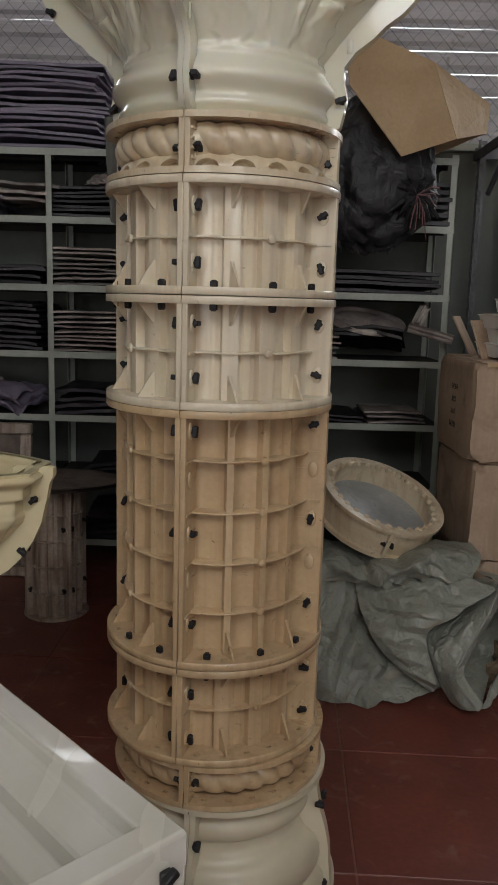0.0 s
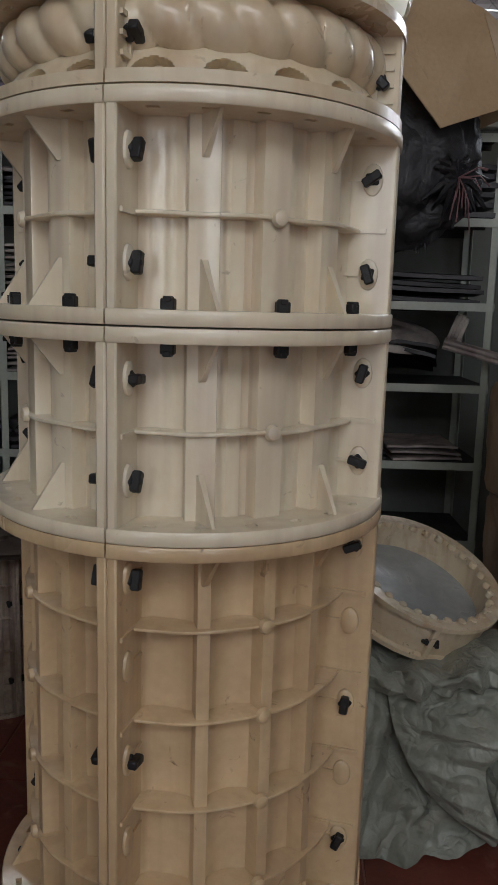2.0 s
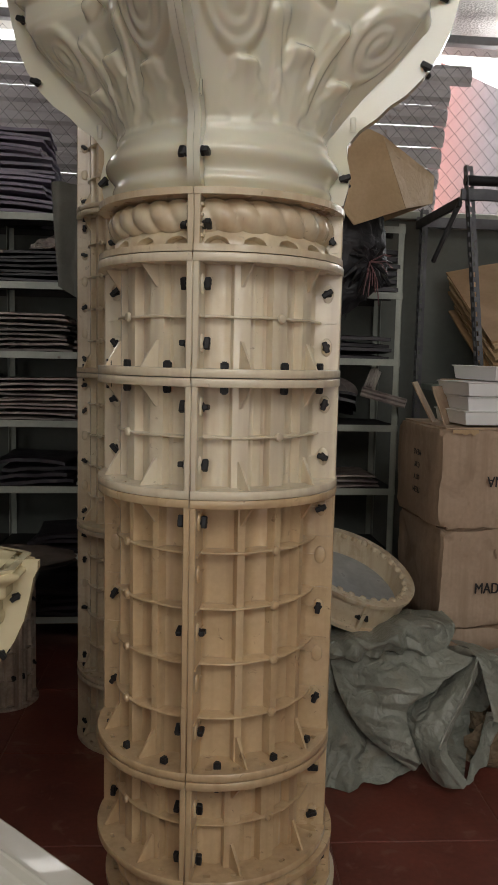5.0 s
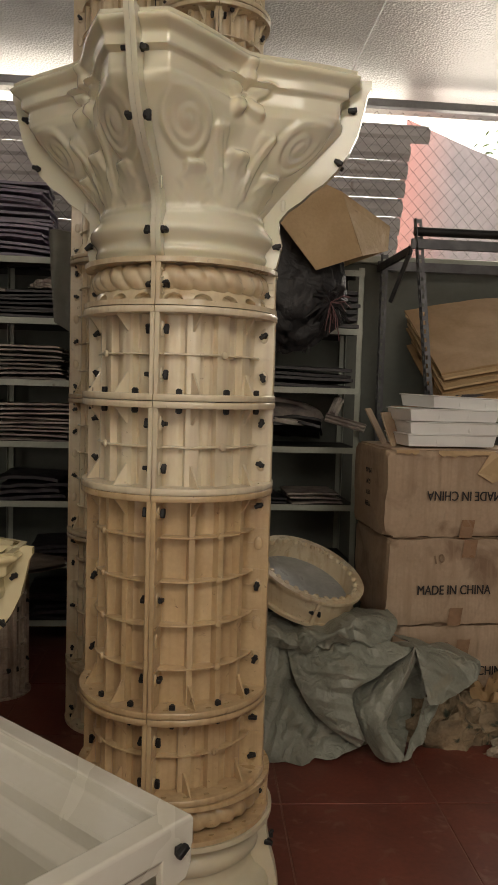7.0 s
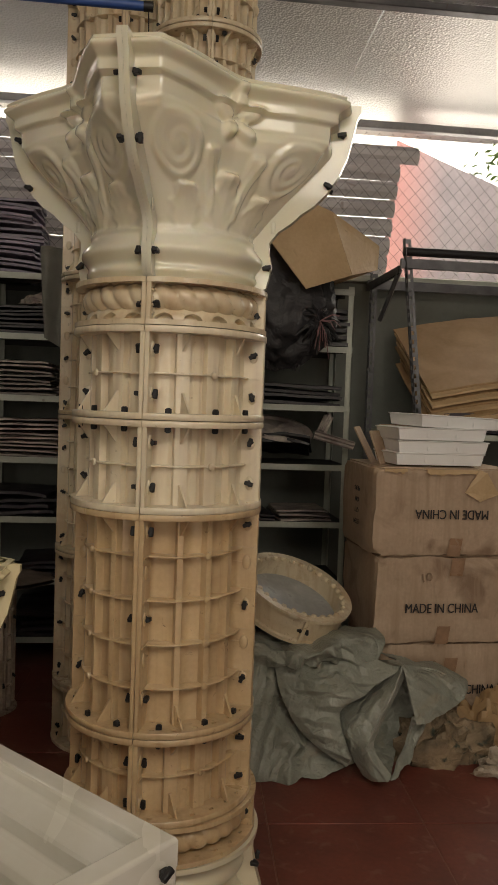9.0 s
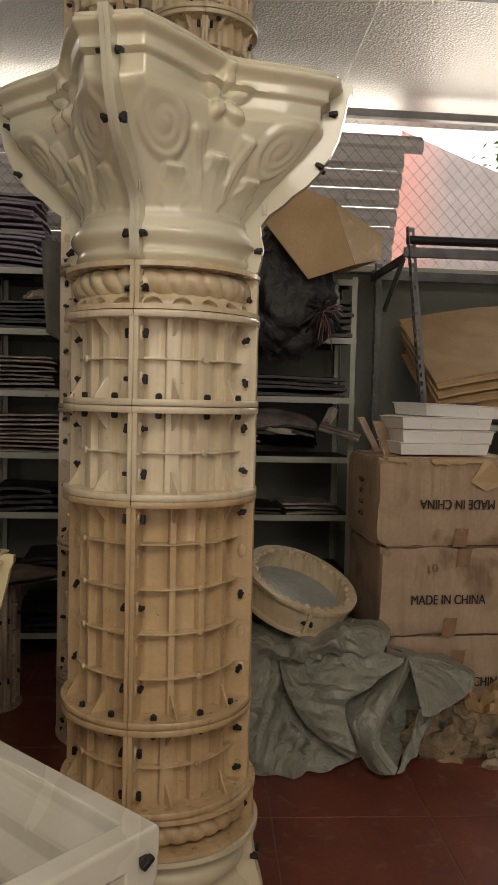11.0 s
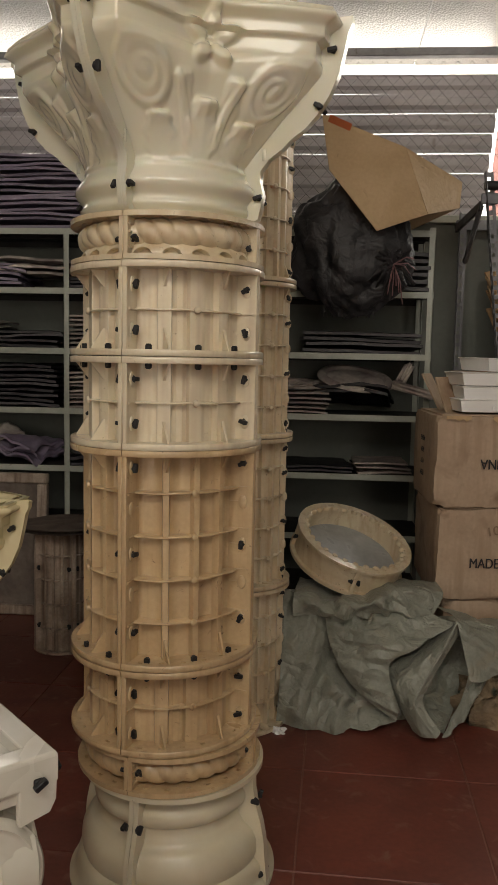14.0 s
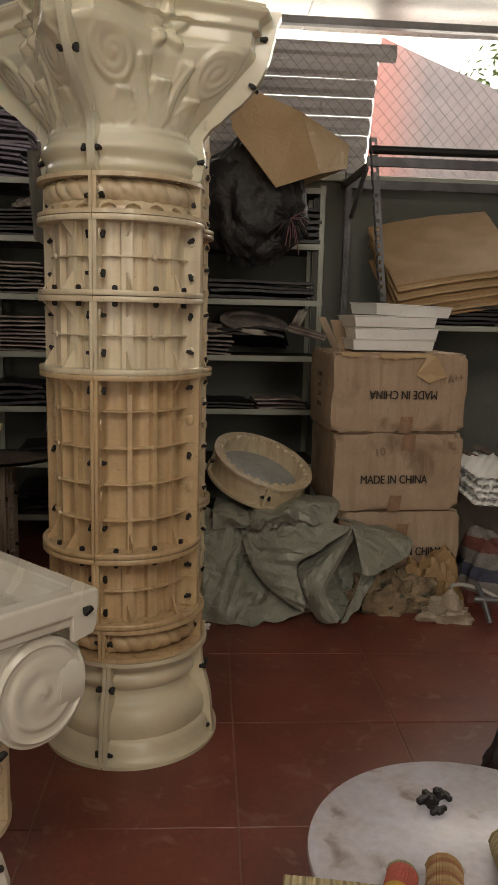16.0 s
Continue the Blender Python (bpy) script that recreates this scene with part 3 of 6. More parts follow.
def fluted_quarter(h, R=0.226, hoops=1, ribs=(23, 44.5, 66.5), half=4.4, concave=False, ring_t=0.014, gussets=(23, 66.5), bosses=(), knob=44.5, flange_in=0.0):
    """A quarter of a fluted shaft mould: the wall, and the pieces moulded on it: end rings with slots, seam flanges, hoops and gussets."""
    wall, pieces = Shape(), []
    k = R / 0.226
    r_out, r_in = 0.185 * k, (0.169 if not concave else 0.168) * k
    fl = R - 0.0055 * k - flange_in

    def wall_r(a):
        d = min(abs(a - c) for c in ribs) - half
        lift = 1 - sstep(0.0, 1.0, d)
        gap = 90 / (len(ribs) + 1) / 2 - half
        q = min(1, max(0, d / gap))
        deep = 0.009 * k * math.sin(math.pi * 0.5 * q) if concave else -0.0035 * k * (sstep(0.35, 0.6, q) - 0.5 * sstep(0.75, 1.0, q))
        return r_in + (r_out - r_in) * lift - deep * (1 - lift) + 0.009 * k * (1 - sstep(2.5, 6.0, min(a, 90 - a)))

    angles = sorted({90 * i / 60 for i in range(61)} | {c + sg * (half + o) for c in ribs for sg in (-1, 1) for o in (0.0, 0.25, 0.5, 0.75, 1.0)})
    n = len(angles) - 1
    wall.grid(lambda u, v: ((a := angles[round(u * n)]), wall_r(a) * math.cos(radians(a)), wall_r(a) * math.sin(radians(a)), 0.004 + (h - 0.008) * v)[1:], n, 1)
    wall.grid(lambda u, v: (0.15 * k * math.cos(radians(90 * u)), 0.15 * k * math.sin(radians(90 * u)), 0.004 + (h - 0.008) * v), 18, 1)
    for z in (0.0004, h - ring_t - 0.0004):
        na = 80
        holes = {(i + o, 1) for i in range(7, na - 8, 12) for o in (0, 1, 2)}
        ring = Shape().arc_plate([r_in - 0.012 * k, R - 0.023 * k, R - 0.016 * k, R - 0.0012, R], z, z + ring_t, na, holes, 0.25, 89.75)
        mid = z + ring_t / 2
        ring.v = [(x, y, mid + (zz - mid) * (0.78 if math.hypot(x, y) > R - 0.0005 else 1)) for x, y, zz in ring.v]
        pieces.append(("end_ring", ring))
    zs = [h * (q + 1) / (hoops + 1) for q in range(hoops)]
    for end in (0, 1):
        m = pose(0, 0, 0, 0, 0, 90 * end)
        sg = 1 if end == 0 else -1
        y0, y1 = (0.0002, 0.0105) if end == 0 else (-0.0105, -0.0002)
        s = Shape().box(r_in - 0.012 * k, fl + 0.0035, y0, y1, ring_t * 0.5, h - ring_t * 0.5, m, bev=0.0018)
        for r, z in bosses:
            s.lathe([(0.0001, 0.0045), (0.0095, 0.0045), (0.0125, 0.0028), (0.0135, -0.001)], 14, m @ Matrix.Translation((r, 0.0105 * sg, z)) @ pose(0, 0, 0, -90 * sg, 0, 0) @ Matrix.Diagonal((0.8, 1.25, 1, 1)))
        yy = (0.0103, 0.0132) if end == 0 else (-0.0132, -0.0103)
        for z in zs:
            s.box(r_in, fl - 0.004, *yy, z - 0.0024, z + 0.0024, m)
        for r, z in bosses:
            s.box(r_in, r, *yy, z - 0.0016, z + 0.0016, m)
        pieces.append(("seam_flange", s))
    for z in zs:
        def hoop(u, v, z=z):
            a = 1.0 + 88 * u
            w = wall_r(a)
            r = [w - 0.003, r_out + 0.0035 * k, r_out + 0.005 * k, r_out + 0.0055 * k, r_out + 0.005 * k, r_out + 0.0035 * k, w - 0.003][round(v * 6)]
            return (r * math.cos(radians(a)), r * math.sin(radians(a)), z + 0.0006 * math.sin(a * 0.21) + [-0.0024, -0.0022, -0.0014, 0, 0.0014, 0.0022, 0.0024][round(v * 6)])
        s = Shape().grid(hoop, 96, 6)
        s.lathe([(0.0001, 0.0062), (0.005, 0.006), (0.007, 0.005), (0.0085, 0)], 12, pose(0, 0, 0, 0, 0, knob) @ Matrix.Translation((r_out + 0.004 * k, 0, z)) @ pose(0, 0, 0, 0, 90, 0))
        pieces.append(("hoop", s))
    for a in gussets:
        # they all point the way in which the quarter is drawn off
        m = Matrix.Translation((r_out * math.cos(radians(a)), r_out * math.sin(radians(a)), 0)) @ pose(0, 0, 0, 0, 0, 45)
        w, g = (R - r_out - 0.009) * 1.04, min(0.046, h * 0.23)
        for up in (0, 1):
            f = (lambda z: h - z) if up else (lambda z: z)
            gg = g * (0.8 if up else 1)
            pts = [(-0.012, ring_t * 0.5), (w, ring_t * 0.8), (0.002, ring_t + gg), (-0.012, ring_t + gg)]
            vs = [(r, sg * (0.0042 if i in (0, 3) else 0.003 if i == 2 else 0.0016), f(z)) for sg in (-1, 1) for i, (r, z) in enumerate(pts)]
            pieces.append(("gusset", Shape().add(vs, [(0, 1, 2, 3), (7, 6, 5, 4), (0, 4, 5, 1), (1, 5, 6, 2), (2, 6, 7, 3), (3, 7, 4, 0)], m)))
    return wall, pieces


def shell_kit(quarter, material, smooth=40):
    """Turns a quarter into meshes that all its repeats share."""
    wall, pieces = quarter
    return wall.mesh("shaft_shell", material, smooth), [(name, sh.mesh(name, material, smooth)) for name, sh in pieces]


def add_shell(kit, root, label, m, name="shaft_shell"):
    sh = part(name, kit[0], None, root, label, m=m)
    for piece, me in kit[1]:
        part(piece, me, None, sh)
    return sh


def rope_quarter(h, R=0.224, rope_z=0.06, rope_r=0.03, rope_R=0.178, arches=True, ring_t=0.011):
    wall, pieces = Shape(), []
    for z in (0.0004, h - ring_t - 0.0004):
        holes = {(i + o, 1) for i in range(7, 72, 12) for o in (0, 1, 2)}
        pieces.append(("end_ring", Shape().arc_plate([0.15, R - 0.023, R - 0.016, R], z, z + ring_t, 80, holes, 0.25, 89.75)))

    def rope(u, v):
        a, b = radians(90 * u), 2 * math.pi * v
        tw = 30 * a + b * 2
        rr = rope_r * (0.8 + 0.22 * abs(math.cos(tw / 2)) ** 0.6)
        r = rope_R + rr * math.cos(b)
        return (r * math.cos(a), r * math.sin(a), rope_z + rr * math.sin(b))
    pieces.append(("rope_moulding", Shape().grid(rope, 190, 24)))
    wall.lathe([(0.172, 0.002), (0.172, h - 0.002)], 24, None, 0, 90)
    wall.lathe([(0.15, 0.002), (0.15, h - 0.002)], 24, None, 0, 90)
    if arches:
        def band(u, v):
            f = abs((u * 5) % 1 - 0.5) / 0.31
            z = ring_t - 0.001 + 0.033 * v
            top = ring_t + 0.015 * math.sqrt(max(0, 1 - f * f)) if f < 1 else 0
            inside = 1 - sstep(-0.0012, 0.0012, z - top) if f < 1 else 0
            r = 0.203 - 0.02 * v ** 2.2 - 0.02 * inside
            return (r * math.cos(radians(0.6 + 88.8 * u)), r * math.sin(radians(0.6 + 88.8 * u)), z)
        pieces.append(("arched_band", Shape().grid(band, 200, 22)))
    for end in (0, 1):
        m = pose(0, 0, 0, 0, 0, 90 * end)
        y0, y1 = (0.0002, 0.0105) if end == 0 else (-0.0105, -0.0002)
        s = Shape().box(0.168, R - 0.002, y0, y1, ring_t * 0.5, h - ring_t * 0.5, m, bev=0.0015)
        yy = (0.0103, 0.0135) if end == 0 else (-0.0135, -0.0103)
        for q in (0.26, 0.42, 0.58, 0.74):
            s.box(0.17, R - 0.008, *yy, h * q - 0.0022, h * q + 0.0022, m)
        s.box(0.197, 0.2, *yy, h * 0.26, h * 0.74, m)
        pieces.append(("seam_flange", s))
    return wall, pieces


BASE_PROFILE = [(0.255, 0.0), (0.255, 0.010), (0.247, 0.013), (0.238, 0.03), (0.234, 0.055), (0.226, 0.066), (0.219, 0.07), (0.223, 0.082), (0.2255, 0.1), (0.223, 0.12), (0.214, 0.14), (0.2, 0.153), (0.188, 0.16), (0.186, 0.166),
                (0.181, 0.172), (0.178, 0.182), (0.177, 0.195), (0.183, 0.2), (0.192, 0.208), (0.195, 0.222), (0.192, 0.236), (0.183, 0.246), (0.175, 0.252), (0.173, 0.275), (0.198, 0.278), (0.222, 0.28), (0.222, 0.292), (0.15, 0.292)]


def base_quarter():
    s = Shape()
    s.lathe(BASE_PROFILE, 40, None, 0.2, 89.8)
    edge = [(0.252, 0.004), (0.25, 0.03), (0.246, 0.07), (0.242, 0.12), (0.234, 0.16), (0.222, 0.2), (0.214, 0.24), (0.213, 0.285)]
    for end in (0, 1):
        m = pose(0, 0, 0, 0, 0, 90 * end)
        y0, y1 = (0.0006, 0.0115) if end == 0 else (-0.0115, -0.0006)
        pts = [(0.15, y0, 0.004)] + [(r, y0, z) for r, z in edge] + [(0.15, y0, 0.285)]
        s.prism(pts, (0, y1 - y0, 0), m)
    return s


CAP_H = 0.415


def cap_radius(u, z):
    """The radius of the carved capital; u runs from -1 to 1 between two corners."""
    au = abs(u)
    bump = lambda c, w: math.exp(-((z - c) / w) ** 2)
    s = min(1, max(0, (z - 0.1) / 0.2))
    mid = 0.186 + 0.068 * s ** 1.6
    cor = 0.18 + 0.185 * s ** 1.1
    r = mid + (cor - mid) * au ** (2.2 - 0.9 * s)
    if z < 0.13:
        r = r * sstep(0.1, 0.13, z) + (1 - sstep(0.1, 0.13, z)) * (0.187 + 0.012 * bump(0.018, 0.012) + 0.026 * bump(0.062, 0.026))
        r += 0.004 * bump(0.105, 0.006)
    # acanthus leaves in two tiers, soft as cast plastic, the tips curling out
    for c, w, z0, z1, amt in ((0.0, 0.27, 0.098, 0.222, 0.017), (-0.56, 0.24, 0.098, 0.19, 0.013), (0.56, 0.24, 0.098, 0.19, 0.013), (-0.29, 0.17, 0.12, 0.262, 0.008), (0.29, 0.17, 0.12, 0.262, 0.008)):
        if z0 < z < z1 + 0.02:
            q = (z - z0) / (z1 - z0)
            e = abs(u - c) / w
            lobe = (0.6 + 0.4 * math.sin(math.pi * min(1, q) ** 0.85)) * (1.0 + 0.13 * math.sin(q * 20 + 1.0))
            f = 1 - sstep(0.5 * lobe, 1.0 * lobe, e)
            vein = 1 + 0.16 * math.exp(-(e / 0.16) ** 2) + 0.2 * math.sin(q * 20 - e * 4.0) * sstep(0.15, 0.6, e)
            curl = 0.3 + 0.5 * q + 0.9 * math.exp(-((q - 0.94) / 0.13) ** 2) * (1 - 0.5 * min(1, e))
            r += 0.75 * amt * f * vein * curl * sstep(0, 0.2, q) * (1 - sstep(0.97, 1.1, q))
    # corner volutes: a round disc with a rolled rim and a shallow coil
    dx, dz = (au - 0.66) * 0.245, z - 0.252
    d = math.hypot(dx, dz)
    if d < 0.08:
        ang = math.atan2(dz, dx)
        coil = 0.5 + 0.5 * math.cos(2 * math.pi * d / 0.0235 - ang)
        r += 0.012 * (1 - sstep(0.05, 0.064, d)) - 0.0038 * coil * (1 - sstep(0.04, 0.05, d)) * sstep(0.006, 0.014, d) + 0.003 * math.exp(-(d / 0.009) ** 2)
    # stalk that feeds the volute
    if 0.1 < z < 0.27:
        k = (z - 0.1) / 0.17
        xs = 0.2 + 0.2 * k ** 2.2
        r += (0.004 + 0.003 * k) * (1 - sstep(0.03, 0.075, abs(au - xs))) * sstep(0.12, 0.17, z) * (1 - sstep(0.25, 0.27, z))
    # abacus mouldings
    if z > 0.268:
        side = 0.262 + (0.4 - 0.262) * (au / 0.8) ** 1.75 if au < 0.8 else 0.395 / math.cos(radians((1 - au) * 45))
        step = -0.05 + 0.03 * sstep(0.268, 0.312, z) - 0.004 * sstep(0.316, 0.324, z) + 0.018 * sstep(0.352, 0.36, z) + 0.026 * sstep(0.378, 0.4, z) - 0.012 * sstep(0.404, 0.407, z) + 0.004 * sstep(0.407, 0.412, z)
        f = sstep(0.268, 0.335, z)
        r = r * (1 - f) + (side + step - 0.012) * f
        # five-petalled flower in the middle of the side
    fx, fz = u * 0.2, z - 0.338
    d = math.hypot(fx, fz)
    if d < 0.09:
        ang = math.atan2(fz, fx)
        rim = 0.07 * (0.8 + 0.22 * math.cos(5 * ang - 1.57))
        r += 0.019 * (1 - sstep(rim * 0.62, rim, d)) - 0.009 * (1 - sstep(0.008, 0.016, d)) + 0.003 * math.cos(5 * ang - 1.57) * (1 - sstep(0.03, 0.05, d))
    return r


def capital_quarter(lined=False):
    """A quarter of the hollow capital; lined: with its inner face, where one looks into it."""
    s = Shape()
    H = CAP_H

    def face(u, v):
        z = H * v
        a = radians(0.4 + 89.2 * u)
        r = cap_radius(2 * u - 1, z)
        return (r * math.cos(a), r * math.sin(a), z)
    s.grid(face, 130, 120)
    s.grid(lambda u, v: ((cap_radius(2 * u - 1, H) - 0.016 * v) * math.cos(radians(0.4 + 89.2 * u)), (cap_radius(2 * u - 1, H) - 0.016 * v) * math.sin(radians(0.4 + 89.2 * u)), H), 60, 1)
    if lined:
        inner = lambda u, z: min(cap_radius(u, z), cap_radius(u, min(H, z + 0.03)), cap_radius(u, max(0.0, z - 0.03))) - 0.016
        s.grid(lambda u, v: ((r := inner(2 * u - 1, H - 0.3 * v)) * math.cos(radians(0.4 + 89.2 * u)), r * math.sin(radians(0.4 + 89.2 * u)), H - 0.3 * v), 60, 40)
        s.grid(lambda u, v: ((r := inner(2 * u - 1, H - 0.3) * (1 - v)) * math.cos(radians(0.4 + 89.2 * u)), r * math.sin(radians(0.4 + 89.2 * u)), H - 0.3), 60, 4)
    outline = [(0.206, 0.0), (0.222, 0.006), (0.228, 0.03), (0.233, 0.06), (0.226, 0.088), (0.226, 0.11), (0.246, 0.135), (0.276, 0.155), (0.297, 0.175), (0.325, 0.193), (0.352, 0.22), (0.378, 0.258), (0.397, 0.3), (0.409, 0.35), (0.416, 0.385), (0.424, 0.4), (0.424, 0.4155)]
    for end in (0, 1):
        m = pose(0, 0, 0, 0, 0, 90 * end)
        y0, y1 = (0.0002, 0.0105) if end == 0 else (-0.0105, -0.0002)
        for i in range(len(outline) - 1):
            (ra, za), (rb, zb) = outline[i], outline[i + 1]
            ia, ib = ra - 0.085, rb - 0.085
            s.add([(ia, y0, za), (ra, y0, za), (rb, y0, zb), (ib, y0, zb), (ia, y1, za), (ra, y1, za), (rb, y1, zb), (ib, y1, zb)],
                  [(0, 1, 2, 3), (7, 6, 5, 4), (1, 5, 6, 2), (0, 3, 7, 4)], m)
        s.box(0.229, 0.24, *((0.0105, 0.014) if end == 0 else (-0.014, -0.0105)), 0.132, 0.158, m, bev=0.002)
    return s


CAP_CLAMPS = [(0.224, 0.052), (0.357, 0.237), (0.384, 0.349)]


def column_mould(x, y, seam):
    root = thing("column_mould", pose(x, y, 0, 0, 0, seam), "tall assembled cream plastic classical column mould with black clamps", "column mould")
    rnd = random.Random(11)
    front, side = (14, 43.6, 70.5), (24, 51.5, 77)
    plain = lambda name, q, material, smooth: (q.mesh(name, material, smooth), [])
    short = lambda: fluted_quarter(0.199, hoops=1, bosses=[(0.2, 0.151), (0.2, 0.055)])
    kinds = [
        ("base_shell", plain("base_shell", base_quarter(), M_BASE, 50), 0.0, [(0.222, 0.216), (0.236, 0.033)], None, "glossy ivory moulded base quarter"),
        ("rope_shell", shell_kit(rope_quarter(0.092, rope_z=0.046, arches=False), M_TAN), 0.294, [(0.203, 0.046)], None, ""),
        ("shaft_shell", shell_kit(fluted_quarter(0.195, hoops=1, bosses=[(0.2, 0.135), (0.2, 0.042)]), M_TAN), 0.387, [(0.2, 0.135), (0.2, 0.042)], (0.203, 0.181, False), ""),
        ("shaft_shell", shell_kit(fluted_quarter(0.486, hoops=4, ribs=(25, 46.5, 67), half=2.0, concave=True, gussets=(25, 67), bosses=[(0.2, z) for z in (0.445, 0.355, 0.255, 0.165, 0.08)]), M_TAN), 0.583, [(0.2, 0.445), (0.2, 0.255), (0.2, 0.08)], (0.203, 0.014, True), "darker tan fluted shaft quarter"),
        ("shaft_shell", shell_kit(short(), M_CREAM_PALE), 1.069, [(0.2, 0.151), (0.2, 0.055)], (0.206, 0.185, False), ""),
        ("shaft_shell", shell_kit(short(), M_CREAM_PALE), 1.269, [(0.2, 0.151), (0.2, 0.055)], (0.206, 0.014, True), ""),
        ("rope_shell", shell_kit(rope_quarter(0.1), M_CREAM), 1.469, [(0.203, 0.045)], None, ""),
        ("capital_shell", plain("capital_shell", capital_quarter(), M_IVORY, 60), 1.570, CAP_CLAMPS, None, "glossy ivory carved capital quarter with scrolls and leaves"),
    ]
    for name, kit, z, spots, ring, label in kinds:
        for q in range(4):
            dx = 0.024 if z < 0.2 else 0.014 if z < 0.38 else 0.0
            sh = add_shell(kit, root, label, pose(dx, dx * 0.25, z, 0, 0, 90 * q), name)
            rings = [(a, *ring) for a in (front if q % 2 else side)] if ring else ()
            add_clamps(sh, [(r, zz, e) for r, zz in spots for e in (0, 1)], rings, rnd)
    return root


column_mould(-0.06, 1.61, -15.0)


# ---- further moulds ----
def back_column(x, y, seam, R, levels, material, flange_in, label):
    """A tall plain column mould of fluted rings, one on the other."""
    root = thing("column_mould", pose(x, y, 0, 0, 0, seam), label, "column mould")
    rnd = random.Random(5)
    rc = R - 0.026
    kits = {}
    for z, top in zip(levels, levels[1:]):
        h = round(top - z - 0.002, 3)
        n = max(2, round(h / 0.085))
        spots = [h * (k + 0.5) / n for k in range(n)]
        if h not in kits:
            kits[h] = shell_kit(fluted_quarter(h, R=R, hoops=max(1, n - 2), ribs=(18, 36, 54, 72), half=2.2, concave=True, gussets=(18, 72), flange_in=flange_in, bosses=[(rc, zz) for zz in spots]), material)
        for q in range(4):
            sh = add_shell(kits[h], root, "", pose(0, 0, z, 0, 0, 90 * q))
            add_clamps(sh, [(rc, zz, e) for k, zz in enumerate(spots) if k in (0, n - 1) or k % 2 == 0 for e in (0, 1)], [(a, R - 0.022, 0.014, True) for a in (15, 75)] + [(a, R - 0.022, h - 0.014, False) for a in (15,)], rnd)
    return root


back_column(-0.245, 2.8, 0.0, 0.226, (0.0, 0.235, 0.738, 1.246, 1.754, 2.262, 2.77), M_CREAM, 0.0, "tall tan plastic column mould bolted from fluted rings")
back_column(0.036, 2.46, 2.0, 0.188, (0.0, 0.504, 1.012, 1.522, 2.03, 2.51, 2.95), M_CREAM, 0.02, "tall slim cream plastic column mould reaching the ceiling")


def short_mould(x, y, seam):
    root = thing("column_mould", pose(x, y, 0, 0, 0, seam), "short dirty grey plastic column mould standing on the tiles", "column mould")
    kit = shell_kit(fluted_quarter(0.53, R=0.128, hoops=4, ribs=(23, 45, 67), half=2.5, concave=True, ring_t=0.009, gussets=()), M_GREYMOULD)
    for q in range(4):
        sh = add_shell(kit, root, "", pose(0, 0, 0, 0, 0, 90 * q))
        add_clamps(sh, [(0.116, z, e) for z in (0.12, 0.37) for e in (0, 1)])
    b = Shape()
    b.grid(lambda u, v: ((0.02 + 0.2 * v * (1 + 0.12 * fbm((3 * math.cos(6.283 * u), 3 * math.sin(6.283 * u), 1.0)))) * math.cos(6.283 * u) * 1.1, (0.02 + 0.17 * v) * math.sin(6.283 * u), 0.535 + 0.012 * fbm((4 * u, 3 * v, 2))), 36, 4, True)
    b.grid(lambda u, v: ((0.02 + 0.2 * v * (1 + 0.12 * fbm((3 * math.cos(6.283 * u), 3 * math.sin(6.283 * u), 1.0)))) * math.cos(6.283 * u) * 1.1, (0.02 + 0.17 * v) * math.sin(6.283 * u), 0.55 + 0.012 * fbm((4 * u, 3 * v, 2))), 36, 4, True)
    solid("board", b, M_WOOD, pose(x + 0.03, y, 0), "warped dark board lying on a short mould", "board")
    return root


short_mould(-0.777, 3.06, 38)


def yellow_capital(x, y, z, seam):
    root = thing("capital_mould", pose(x, y, z, 0, 0, seam), "yellowed ivory plastic capital mould with carved scrolls", "capital mould")
    me = capital_quarter(True).mesh("capital_shell", M_YELLOW, 60)
    for q in range(4):
        sh = part("capital_shell", me, None, root, "", m=pose(0, 0, 0, 0, 0, 90 * q))
        add_clamps(sh, [(r, zz, e) for r, zz in CAP_CLAMPS for e in (0, 1)])
    foot = thing("column_mould", pose(x, y, 0, 0, 0, seam), "plain cream plastic shaft mould under a capital", "column mould")
    kit = shell_kit(fluted_quarter(z - 0.003, hoops=3), M_CREAM)
    for q in range(4):
        add_clamps(add_shell(kit, foot, "", pose(0, 0, 0, 0, 0, 90 * q)), [(0.197, zz, e) for zz in (0.12, 0.36) for e in (0, 1)])


yellow_capital(-0.82, 1.63, 0.497, -3.0)


def square_loft(s, prof, m=None):
    """A mitred square frame from a profile of (half side, height)."""
    n = len(prof)
    vs = [(sx * h, sy * h, z) for h, z in prof for sx, sy in ((1, 1), (-1, 1), (-1, -1), (1, -1))]
    s.add(vs, [(j * 4 + i, j * 4 + (i + 1) % 4, (j + 1) * 4 + (i + 1) % 4, (j + 1) * 4 + i) for j in range(n - 1) for i in range(4)], m)


